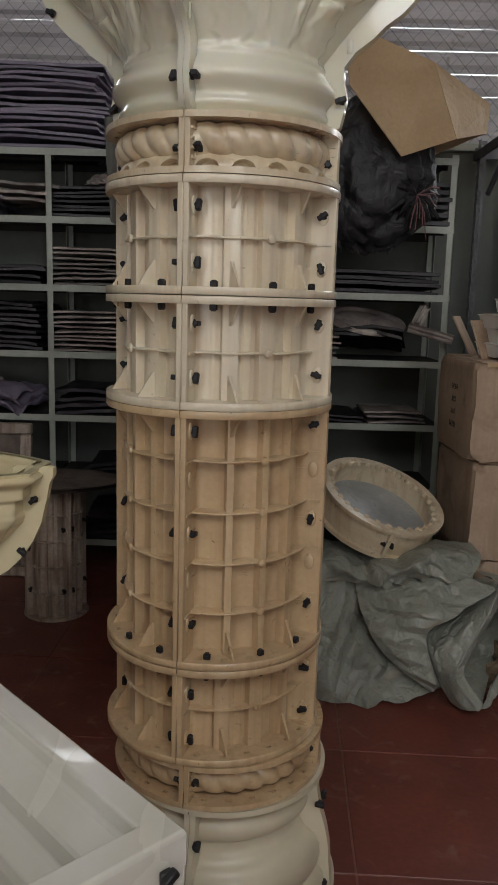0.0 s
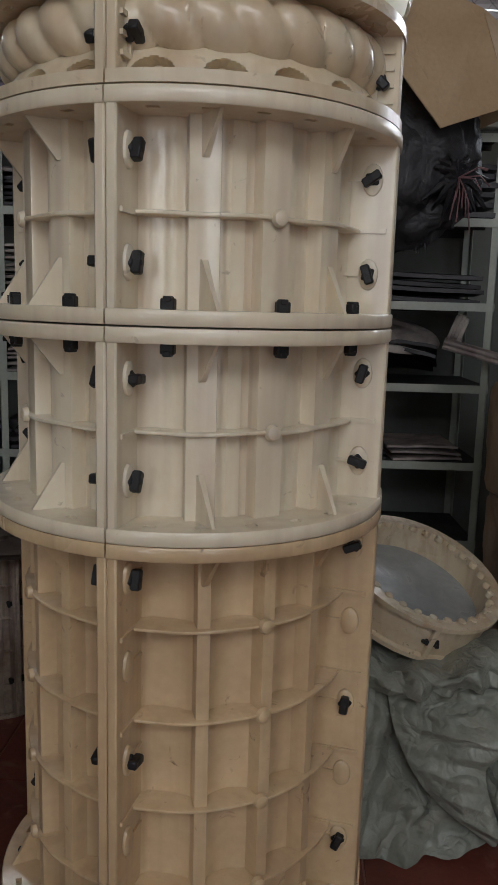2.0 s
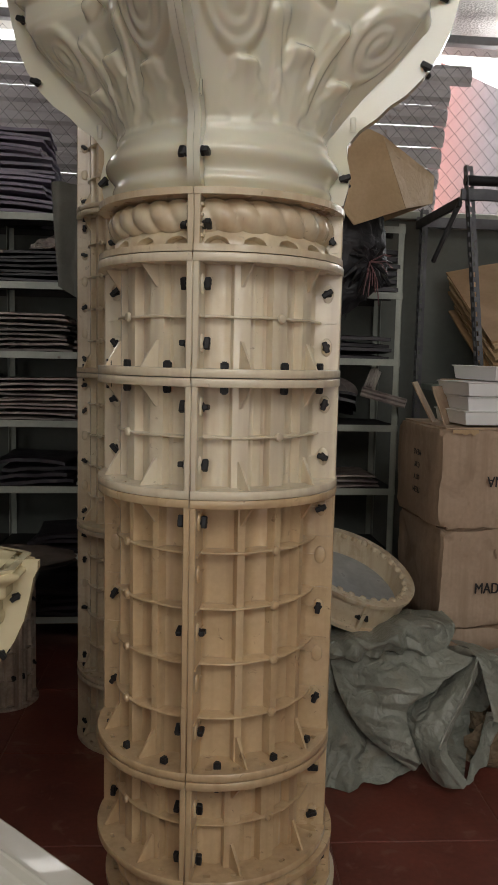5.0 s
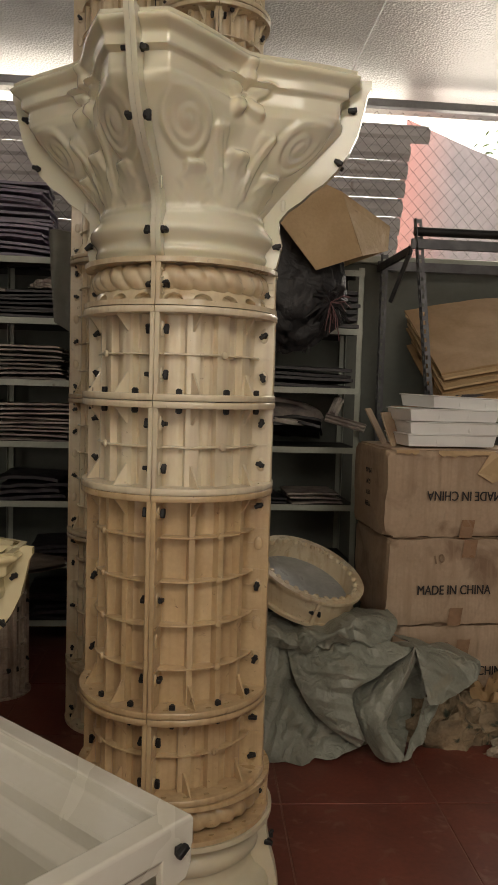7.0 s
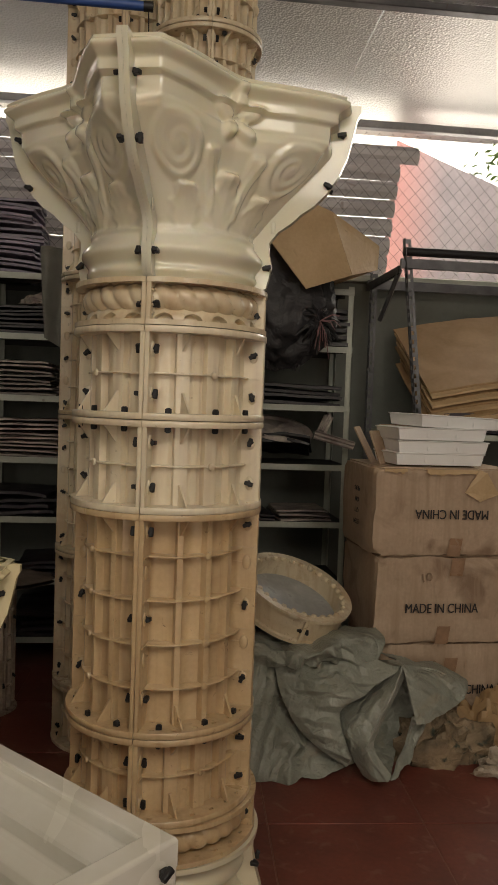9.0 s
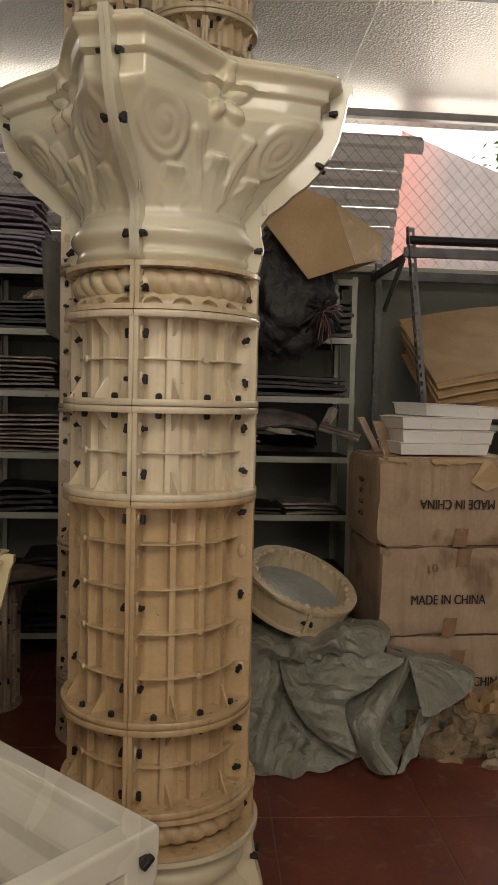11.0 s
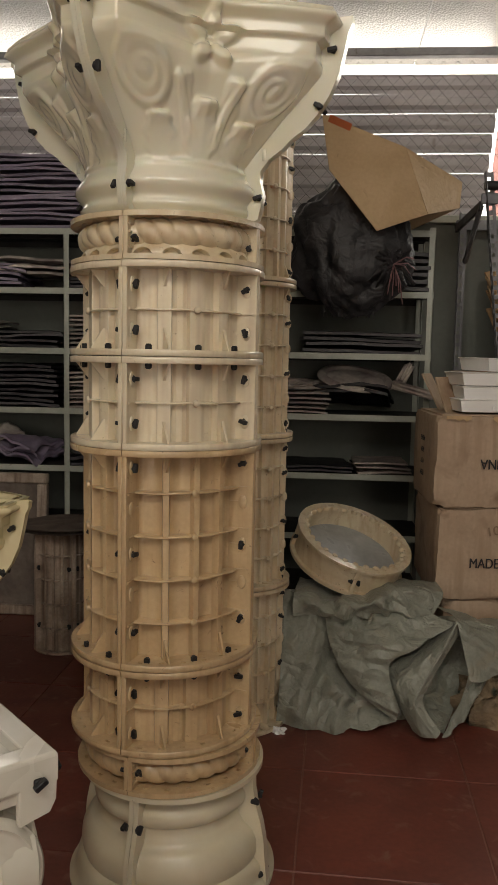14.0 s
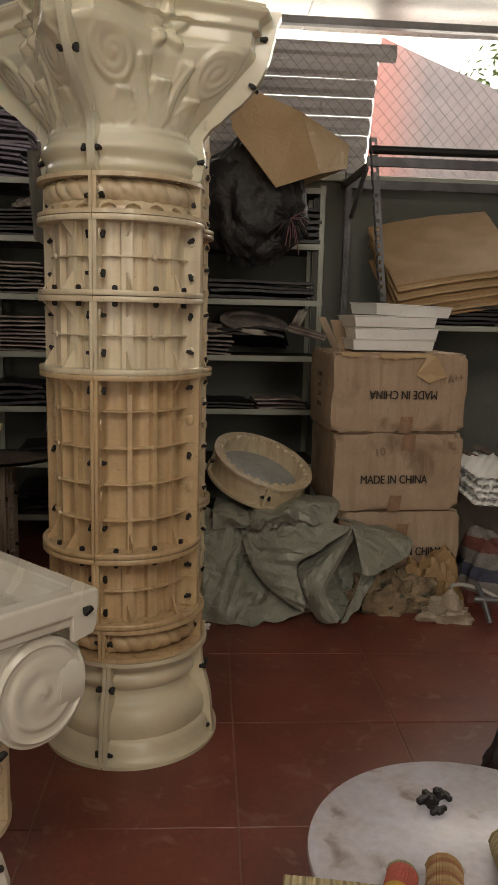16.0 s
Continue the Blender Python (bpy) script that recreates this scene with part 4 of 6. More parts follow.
def white_capital(x, y, turn):
    """A square capital with scrolls, open above, on a slotted shaft."""
    root = thing("capital_mould", pose(x, y, 0.012, 0, 0, turn), "white plastic square capital mould with spiral scrolls and open top", "capital mould")
    h = 0.232
    b = Shape()
    square_loft(b, [(h - 0.06, 0.655), (h - 0.035, 0.66), (h - 0.02, 0.672), (h - 0.008, 0.676), (h - 0.006, 0.69), (h, 0.696), (h, 0.732), (h - 0.003, 0.736), (h - 0.034, 0.737), (h - 0.037, 0.734), (h - 0.039, 0.718), (h - 0.044, 0.713),
                    (h - 0.074, 0.699), (h - 0.077, 0.694), (h - 0.079, 0.672), (h - 0.085, 0.667), (h - 0.106, 0.654), (h - 0.11, 0.64), (h - 0.114, 0.49), (0.001, 0.487)])
    part("abacus", b, M_WHITE, root, "", smooth=8, bevel=0.003)
    bell = Shape().lathe([(0.17, 0.48), (0.2, 0.5), (0.205, 0.53), (0.19, 0.56), (0.185, 0.6), (0.19, 0.66)], 48)
    part("bell", bell, M_WHITE, root)
    R = 0.098

    def scroll(side):
        q = Shape()

        def dome(u, v):
            a, d = 2 * math.pi * u, R * v
            t = 0.009 * (1 - sstep(0.86, 0.97, v)) + 0.0011 * math.cos(2 * math.pi * d / 0.036 - side * a) * (1 - sstep(0.62, 0.78, v)) + 0.004 * math.exp(-(d / 0.018) ** 2) - 0.004 * sstep(0.6, 0.72, v) * (1 - sstep(0.82, 0.88, v))
            return (d * math.cos(a) * 0.98, -t, d * math.sin(a))
        q.grid(dome, 64, 40, True)
        q.lathe([(R, 0.0), (R, 0.05), (0.002, 0.05)], 64, pose(0, 0, 0, -90, 0, 0))
        return q
    for k in range(4):
        m = pose(0, 0, 0, 0, 0, 90 * k)
        panel = part("scroll_panel", Shape().grid(lambda u, v: (-0.15 + 0.3 * u, -h + 0.03 - 0.012 * math.sin(math.pi * v) + 0.004 * math.sin(math.pi * u), 0.53 + 0.14 * v), 60, 12).box(-0.16, 0.16, -h + 0.042, -h + 0.06, 0.52, 0.67), M_WHITE, root, m=m)
        for side in (-1, 1):
            sc = part("scroll", scroll(side), M_WHITE, panel, m=pose(side * (h - 0.108), -h + 0.024, 0.568))
        for side in (-1, 1):
            part("clamp", CLAMP, None, panel, m=pose(side * (h - 0.03), -h - 0.001, 0.703, 90, 0, 0) @ Matrix.Scale(0.95, 4))
            part("clamp", CLAMP, None, panel, m=pose(side * (h - 0.19), -h + 0.02, 0.49, 90, 0, 0) @ Matrix.Scale(0.85, 4))
        ear = Shape().prism([(h - 0.055, -h + 0.012, 0.70), (h - 0.002, -h + 0.012, 0.70), (h - 0.003, -h + 0.012, 0.672), (h - 0.012, -h + 0.012, 0.655), (h - 0.055, -h + 0.012, 0.648)], (0, -0.012, 0))
        part("corner_flange", ear, M_WHITE, panel, bevel=0.002)
    z0 = 0.252
    foot = thing("column_mould", pose(x, y + 0.06, z0, 0, 0, turn + 45), "short slotted cream plastic shaft mould carrying a square capital", "column mould")
    kit = shell_kit(fluted_quarter(0.234, R=0.15, hoops=2, ribs=(23, 45, 67), half=2.5, concave=True, bosses=[(0.131, 0.06), (0.131, 0.12), (0.131, 0.175)]), M_CREAM)
    for q in range(4):
        add_clamps(add_shell(kit, foot, "", pose(0, 0, 0, 0, 0, 90 * q)), [(0.131, 0.06, 0), (0.131, 0.175, 1)])
    # Lower white capital mould, simplified to a bulging turned body.
    under = thing("vase_mould", pose(x - 0.02, y + 0.03, 0, 0, 0, turn + 45), "white plastic capital mould, simplified to a bulging body, under a stack of moulds", "vase mould")
    outline = [(0.1, z0 - 0.004), (0.132, 0.238), (0.152, 0.205), (0.166, 0.15), (0.162, 0.08), (0.15, 0.05), (0.165, 0.03), (0.172, 0.0)]
    part("shell", Shape().lathe([(0.001, z0 - 0.004)] + [(r - 0.018, zz) for r, zz in outline], 56), M_WHITE, under)
    for q in range(4):
        sf = part("seam_flange", Shape().prism([(0.06, -0.01, 0.0)] + [(r + 0.006, -0.01, zz) for r, zz in reversed(outline)] + [(0.06, -0.01, z0 - 0.004)], (0, 0.02, 0)), M_WHITE, under, m=pose(0, 0, 0, 0, 0, 90 * q), bevel=0.0015)
        for zz in (0.06, 0.19):
            part("clamp", CLAMP, None, sf, m=pose(0.158, -0.01, zz, 90, 0, 0))


white_capital(-0.366, 0.722, 44.0)


def ring_mould():
    """A loose ring mould with a scalloped inner rim, tipped over on the tarpaulin."""
    m = Matrix.Translation((0.43, 2.72, 0.515)) @ pose(0, 0, 0, 0, 0, -8) @ pose(0, 0, 0, 17, 0, 0) @ pose(0, 0, 0, 0, 19, 0)
    root = thing("ring_mould", m, "cream plastic ring mould tipped on a tarpaulin heap", "ring mould")
    s = Shape()
    s.lathe([(0.2, 0), (0.222, 0), (0.222, 0.012), (0.208, 0.014), (0.208, 0.1), (0.222, 0.102), (0.222, 0.114), (0.192, 0.114), (0.189, 0.104), (0.186, 0.01), (0.2, 0)], 72)
    part("band", s, M_CREAM, root)
    part("film", Shape().lathe([(0.001, 0.03), (0.1, 0.026), (0.188, 0.034), (0.188, 0.036), (0.1, 0.029), (0.001, 0.033)], 40), M_FILM, root, "grey cloudy plastic film")
    for k in range(30):
        a = 12 * k
        q = Shape().lathe([(0.0001, 0.012), (0.009, 0.01), (0.013, 0.003), (0.013, -0.004)], 10, Matrix.Translation((0.19, 0, 0.107)))
        part("scallop", q, M_CREAM, root, m=pose(0, 0, 0, 0, 0, a))
    for a in (-80, 100, 10, 190):
        mm = pose(0, 0, 0, 0, 0, a)
        fl = part("seam_flange", Shape().box(0.207, 0.221, -0.007, 0.007, 0.01, 0.104, bev=0.0015), M_CREAM, root, m=mm)
        for sgn in (-1, 1):
            part("clamp", CLAMP, None, fl, m=pose(0.214, 0.007 * sgn, 0.055, -90 * sgn, 0, 0))


ring_mould()

# ---- storage racks ----
RACK_Y0, RACK_Y1 = 3.56, 3.96
LEVELS = (0.15, 0.435, 0.732, 1.018, 1.311, 1.602, 1.885)
POSTS_X = (-1.80, -0.93, -0.045, 0.845)


def storage_rack():
    root = thing("storage_rack", pose(0, 0, 0), "grey green painted angle iron rack with loaded shelves", "shelving")
    for i, x in enumerate(POSTS_X):
        d = -1 if i == 3 else 1
        for y, e in ((RACK_Y0, 1), (RACK_Y1, -1)):
            a, b2 = sorted((0, 0.028 * d))
            top = 1.885 if 0 < i < 3 else 1.9
            s = Shape().box(x + a, x + b2, min(y, y + 0.003 * e), max(y, y + 0.003 * e), 0.0, top)
            a, b2 = sorted((0, 0.003 * d))
            s.box(x + a, x + b2, min(y, y + 0.038 * e), max(y, y + 0.038 * e), 0.0, top)
            part("post", s, M_RACK, root, smooth=0)
    for bay in range(3):
        x0, x1 = POSTS_X[bay] + 0.004, POSTS_X[bay + 1] - 0.004
        for z in LEVELS:
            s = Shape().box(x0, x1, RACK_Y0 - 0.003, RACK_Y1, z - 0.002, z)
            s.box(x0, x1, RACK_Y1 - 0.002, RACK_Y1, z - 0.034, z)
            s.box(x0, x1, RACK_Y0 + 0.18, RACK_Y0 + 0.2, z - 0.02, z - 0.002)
            board = part("shelf", s, M_SHELF, root, "shelf board coloured dark for the shade inside the rack", smooth=0)
            s = Shape().box(x0 - 0.004, x1 + 0.004, RACK_Y0 - 0.0055, RACK_Y0 - 0.0035, z - 0.028, z + 0.001)
            part("lip", s, M_RACK, board, smooth=0)


storage_rack()


def sheet_mesh(w, d, t, seed, wave, material, border=0.012):
    """A moulded sheet: uneven outline, raised border, wavy and sagging."""
    s = Shape()

    def at(u, v, top):
        x, y = (u - 0.5) * w, (v - 0.5) * d
        e = min(u, 1 - u, v, 1 - v)
        x *= 1 + 0.03 * fbm((v * 3, seed, 0.3))
        y *= 1 + 0.03 * fbm((u * 3, seed, 5.3))
        z = wave * fbm((u * 2.2 + seed * 3.1, v * 2.2, seed), 2) - wave * 0.6 * (abs(u - 0.5) * 2) ** 3
        if top:
            z += t + (0.004 if 0.03 < e < 0.12 else 0.0) + (0.006 * fbm((u * 9, v * 9, seed)) if e > 0.12 else 0)
        return (x, y, z)
    nu, nv = 18, 12
    vs, fs = [], []
    for top in (0, 1):
        vs += [at(i / nu, j / nv, top) for j in range(nv + 1) for i in range(nu + 1)]
    k = (nu + 1) * (nv + 1)
    w1 = nu + 1
    for j in range(nv):
        for i in range(nu):
            a, b = j * w1 + i, j * w1 + i + 1
            c, d2 = (j + 1) * w1 + i + 1, (j + 1) * w1 + i
            fs += [(a, d2, c, b), (k + a, k + b, k + c, k + d2)]
    edge = [i for i in range(w1)] + [j * w1 + nu for j in range(1, nv + 1)] + [nv * w1 + i for i in range(nu - 1, -1, -1)] + [j * w1 for j in range(nv - 1, 0, -1)]
    for a, b in zip(edge, edge[1:] + edge[:1]):
        fs.append((a, b, k + b, k + a))
    return s.add(vs, fs).mesh("mould_sheet", material, 50)


SHEETS = {}


def stack(x, y, z, w, d, n, pitch, material, label, seed, jitter=0.012, wave=0.006, t=None, shrink=0.0, turn=0.0, tilt=0.0):
    rnd = random.Random(seed)
    group = "sheets stacked on the rack shelves"
    t = t or pitch * (0.38 if material is M_EDGE else 0.5)
    kinds = []
    for q in range(3):
        key = (round(w, 2), round(d, 2), round(t, 3), q, round(wave, 3), material.name)
        if key not in SHEETS:
            SHEETS[key] = sheet_mesh(w, d, t, q + seed * 0.37, wave, material)
        kinds.append(SHEETS[key])
    for i in range(n):
        ob = new("mould_sheet", kinds[rnd.randrange(3)])
        sc = 1 - shrink * i / max(1, n)
        ob.matrix_basis = pose(x + rnd.uniform(-jitter, jitter), y + rnd.uniform(-jitter, jitter) * 0.6, z + 0.003 + wave * 0.6 + i * pitch, tilt + rnd.uniform(-1.2, 1.2), rnd.uniform(-1.3, 1.3), turn + rnd.uniform(-5, 5) + 180 * rnd.randrange(2)) @ Matrix.Diagonal((sc, sc, 1, 1))
        tagged(ob, label, "mould sheet", group)


DARK = "dark grey rubber mould sheet in a stack on a rack"
PALE = "grey mould sheet with a pale edge in a stack"
L = dict(zip("abcdefg", LEVELS))
# top shelf: the tall dark pile
stack(-1.08, 3.76, L["g"], 0.86, 0.4, 15, 0.0245, M_RUBBER_LIT, DARK, 1, 0.022, 0.012, shrink=0.16)
stack(-1.55, 3.74, L["g"], 0.42, 0.36, 6, 0.03, M_RUBBER_LIT, DARK, 2, 0.02, 0.01)
# sixth shelf
stack(-1.45, 3.75, L["f"], 0.6, 0.36, 5, 0.024, M_RUBBER_LIT, DARK, 3, 0.04, 0.02)
stack(-1.1, 3.72, L["f"] + 0.06, 0.42, 0.3, 3, 0.03, M_EDGE, PALE, 4, 0.04, 0.02, tilt=4)
stack(-0.72, 3.76, L["f"], 0.38, 0.36, 7, 0.02, M_RUBBER, DARK, 5, 0.012, 0.004)
stack(-0.3, 3.76, L["f"], 0.4, 0.36, 6, 0.022, M_RUBBER, DARK, 6)
stack(0.68, 3.75, L["f"], 0.3, 0.36, 6, 0.034, M_RUBBER, DARK, 7, 0.008, 0.003)
stack(0.3, 3.75, L["f"], 0.4, 0.36, 4, 0.03, M_RUBBER, DARK, 8)
# fifth shelf
stack(-1.15, 3.75, L["e"], 0.4, 0.36, 4, 0.022, M_RUBBER, DARK, 9, 0.012, 0.008)
stack(-1.5, 3.75, L["e"], 0.42, 0.36, 6, 0.024, M_EDGE, PALE, 10, 0.02, 0.012)
stack(-0.76, 3.74, L["e"], 0.31, 0.34, 8, 0.021, M_EDGE, PALE, 11, 0.01, 0.006)
stack(-0.42, 3.74, L["e"], 0.3, 0.34, 5, 0.02, M_EDGE, PALE, 12, 0.01, 0.004)
stack(0.52, 3.75, L["e"], 0.56, 0.36, 4, 0.028, M_RUBBER, DARK, 13, 0.012, 0.006)
# fourth shelf
stack(-1.2, 3.75, L["d"], 0.46, 0.36, 9, 0.024, M_RUBBER, DARK, 14, 0.012, 0.01)
stack(-1.58, 3.75, L["d"], 0.32, 0.36, 7, 0.026, M_EDGE, PALE, 15, 0.012, 0.01)
stack(-0.74, 3.74, L["d"], 0.35, 0.34, 9, 0.0205, M_EDGE, PALE, 16, 0.008, 0.004)
stack(-0.4, 3.74, L["d"], 0.3, 0.34, 7, 0.02, M_EDGE, PALE, 17, 0.014, 0.004)
stack(0.16, 3.73, L["d"], 0.42, 0.34, 5, 0.022, M_EDGE, PALE, 18, 0.01, 0.004)
# third shelf
stack(-0.42, 3.74, L["c"], 0.26, 0.32, 6, 0.03, M_EDGE, PALE, 19, 0.02, 0.005)
stack(-0.76, 3.75, L["c"], 0.32, 0.34, 4, 0.03, M_RUBBER, DARK, 20, 0.03, 0.014)
stack(0.64, 3.74, L["c"], 0.26, 0.32, 3, 0.02, M_EDGE, PALE, 21, 0.012, 0.003)
stack(0.3, 3.72, L["c"], 0.4, 0.34, 2, 0.018, M_RUBBER, DARK, 22, 0.03, 0.008)
# second shelf and the bottom
stack(-0.55, 3.74, L["b"], 0.4, 0.34, 3, 0.03, M_RUBBER, DARK, 23, 0.03, 0.01)
stack(-0.5, 3.72, L["a"], 0.5, 0.34, 5, 0.03, M_RUBBER, DARK, 24, 0.03, 0.012)


def oval_plaque(x, y, z, m2):
    s = Shape()

    def top(u, v):
        a = 2 * math.pi * u
        rr = [0.001, 0.4, 0.75, 0.8, 0.9, 0.96, 1.0, 1.0, 0.9, 0.001][round(v * 9)]
        zz = [0.012, 0.01, 0.006, 0.02, 0.022, 0.018, 0.008, 0.0, -0.004, -0.004][round(v * 9)] + (0.008 * fbm((6 * rr * math.cos(a), 6 * rr * math.sin(a), 3)) if rr < 0.75 else 0)
        return (0.19 * rr * math.cos(a), 0.14 * rr * math.sin(a), zz)
    s.grid(top, 48, 9, True)
    solid("oval_plaque", s, M_EDGE, Matrix.Translation((x, y, z)) @ m2, "dusty grey oval relief plaque lying tilted on a shelf", "plaque")


oval_plaque(0.5, 3.7, L["d"] + 0.165, pose(0, 0, 0, 22, 9, -8))
stack(0.5, 3.7, L["d"] + 0.06, 0.36, 0.26, 2, 0.026, M_RUBBER, "dark rubber mould sheet leaning under a plaque", 65, 0.02, 0.02, turn=-10, tilt=16)


def fold_waves(seed, count, longest, shortest, slope):
    """Random zigzag folds, long ones first: direction, wavelength, phase, height."""
    r = random.Random(seed)
    out = []
    for i in range(count):
        n = Vector((r.gauss(0, 1), r.gauss(0, 1), r.gauss(0, 0.8))).normalized()
        ln = longest * (shortest / longest) ** (i / max(1, count - 1))
        out.append((n, ln, r.uniform(0, 1), slope * ln * 0.25, Vector((r.uniform(-9, 9), r.uniform(-9, 9), r.uniform(-9, 9)))))
    return out


def folds(p, waves):
    """Sharp-edged folds that fade in and out over the cloth."""
    t = 0.0
    for n, ln, c, h, o in waves:
        x = (p.dot(n) + 0.1 * noise.noise(p * 2.0 + o)) / ln + c
        f = abs((x - math.floor(x)) * 2 - 1) * 2 - 1
        t += h * f * sstep(-0.15, 0.3, noise.noise(p * 1.3 + o * 0.5))
    return t


def lump(name, x, y, z, rx, ry, rz, seed, material, label, category, amt=0.25, freq=2.5, fold=0.35, nu=64, nv=32, power=2.0, dome=True, smooth=35):
    """A sagging crumpled heap, flat below, with creases."""
    s = Shape()
    waves = fold_waves(seed, 10, 1.2, 0.25, fold)

    def at(u, v):
        a = 2 * math.pi * u
        b = math.pi / 2 * v if dome else math.pi * (v - 0.5)
        d = Vector((math.cos(a) * math.cos(b), math.sin(a) * math.cos(b), math.sin(b)))
        p = d * freq + Vector((seed * 1.7, seed * 0.9, seed))
        q = max(0.4, 1 + amt * fbm(p * 0.6, 3) + folds(d, waves))
        c = abs(math.cos(a)) ** power + abs(math.sin(a)) ** power
        w = c ** (-1 / power)
        return (x + rx * d.x * q * w, y + ry * d.y * q * w, z + rz * max(d.z * q, 0.0 if dome else -9))
    s.grid(at, nu, nv, True)
    return solid(name, s, material, pose(0, 0, 0), label, category, smooth=smooth)


stack(-1.5, 3.76, L["c"], 0.3, 0.3, 4, 0.022, M_RUBBER, DARK, 61, 0.04, 0.045, turn=14)
stack(-1.18, 3.74, L["c"], 0.34, 0.3, 4, 0.024, M_RUBBER_LIT, DARK, 62, 0.05, 0.05, turn=-18)
stack(-1.34, 3.7, L["c"] + 0.1, 0.24, 0.22, 2, 0.028, M_EDGE, PALE, 63, 0.05, 0.05, turn=30, tilt=12)
lump("rubber_mould", -0.66, 3.72, L["f"] + 0.15, 0.12, 0.12, 0.055, 37, M_EDGE, "dusty grey rubber mould on a dark pile", "rubber mould", 0.3)
lump("rubber_mould", 0.22, 3.71, L["d"] + 0.118, 0.15, 0.12, 0.05, 38, M_EDGE, "dusty grey embossed rubber mould on a pile", "rubber mould", 0.3)


def corner_frame():
    s = Shape()
    for k in range(3):
        o, zz = 0.012 * k, 0.012 * k
        s.box(0, 0.2, o, 0.05 - o, zz, zz + 0.012, bev=0.002)
        s.box(o, 0.05 - o, 0.05, 0.18, zz, zz + 0.012, bev=0.002)
    solid("corner_mould", s, M_EDGE, pose(0.66, 3.52, L["d"] + 0.13, 40, 14, -20), "dusty stepped corner frame mould leaning on a shelf", "frame mould")


corner_frame()


def relief_panel():
    root = thing("relief_panel", pose(-1.3, 3.46, 0, -4, 0, 0), "dusty dark framed relief panel leaning on the rack", "panel")
    w, h = 0.62, 0.7
    part("backboard", Shape().grid(lambda u, v: ((u - 0.5) * (w - 0.06), -0.01 - 0.012 * abs(fbm((u * 9, v * 9, 2))), 0.03 + (h - 0.06) * v), 60, 60).box(-w / 2 + 0.02, w / 2 - 0.02, 0, 0.015, 0.02, h - 0.02), M_WOOD, root)
    for a, b, c, d in ((-w / 2, w / 2, h - 0.05, h), (-w / 2, w / 2, 0, 0.05), (-w / 2, -w / 2 + 0.05, 0.051, h - 0.051), (w / 2 - 0.05, w / 2, 0.051, h - 0.051)):
        part("frame_bar", Shape().box(a, b, -0.03, 0.012, c, d, bev=0.006), M_GREYMOULD, root)


relief_panel()


# ---- slotted rack with wrapped paper ----
def slotted_rack():
    root = thing("slotted_rack", pose(0, 0, 0), "grey slotted steel angle rack with an overhead bar", "shelving")

    def post(x, y, z1, lean=0.0):
        s = Shape()
        cells = int(z1 / 0.02)
        for face in (0, 1):
            m = pose(x, y, 0, 0, lean, 0) @ pose(0, 0, 0, 0, 0, -90 * face)
            for k in range(cells):
                z = k * 0.02
                hole = k % 2 == 1
                a = 0.002 if face else 0.0
                if hole:
                    s.box(a, 0.012, 0, 0.0025, z, z + 0.02, m)
                    s.box(0.026, 0.04, 0, 0.0025, z, z + 0.02, m)
                else:
                    s.box(a, 0.04, 0, 0.0025, z, z + 0.02, m)
        part("post", s, M_STEEL, root, smooth=0)
    post(1.225, 3.3, 2.1, -6.2)
    post(1.0, 3.86, 2.02)
    post(2.6, 3.3, 2.1)
    part("front_bar", Shape().box(0.99, 2.65, 3.285, 3.3, 1.955, 2.0, bev=0.002), M_STEEL, root)
    part("rear_bar", Shape().box(0.99, 2.65, 3.87, 3.885, 1.94, 1.99, bev=0.002), M_STEEL, root)
    part("side_bar", Shape().box(0.985, 1.0, 3.3, 3.88, 1.93, 1.97, bev=0.002), M_BLACK, root)
    part("brace", Shape().tube([(0.995, 3.31, 1.95), (0.99, 3.6, 1.75)], 0.012, 6), M_STEEL, root)
    part("shelf", Shape().box(1.045, 2.6, 3.3, 3.88, 1.172, 1.2, bev=0.003), M_RACK, root)
    part("pipe", Shape().tube([(1.0, 3.28, 2.03), (2.6, 3.28, 2.035)], 0.02, 12), M_BLACK, root)


slotted_rack()


def kraft_pile():
    rnd = random.Random(8)
    for i in range(9):
        s = Shape()
        t = 0.01
        w, d = 0.68, 0.5

        def at(u, v, zz, i=i):
            bend = 0.012 * math.sin(math.pi * u) + 0.004 * fbm((u * 3, v * 3, i * 2.0))
            lift = 0.3 * v
            return ((u - 0.5) * w + 0.006 * fbm((v * 4, i, 1)), (v - 0.5) * d, zz + bend + lift)
        s.grid(lambda u, v: at(u, v, t), 24, 10)
        s.grid(lambda u, v: at(u, v, 0), 24, 10)
        for e in (0, 1):
            s.grid(lambda u, v, e=e: at(u, e, t * v), 24, 1)
            s.grid(lambda u, v, e=e: at(e, u, t * v), 10, 1)
        solid("kraft_packet", s, M_KRAFT if i % 2 == 0 else M_CARD2, pose(1.54 + rnd.uniform(-0.02, 0.02), 3.58 + rnd.uniform(-0.012, 0.012) + 0.006 * i, 1.275 + 0.023 * i, 5, -9, rnd.uniform(-0.8, 0.8)), "folded brown kraft paper sheet in a sloping pile", "paper sheet", "kraft paper pile")


kraft_pile()
stack(1.5, 3.58, 1.2, 0.5, 0.46, 4, 0.026, M_RUBBER, "dark rubber mould sheet under a paper pile", 41, 0.02, 0.006)
stack(1.95, 3.58, 1.2, 0.4, 0.46, 6, 0.026, M_RUBBER, "dark rubber mould sheet under a paper pile", 42, 0.02, 0.006)

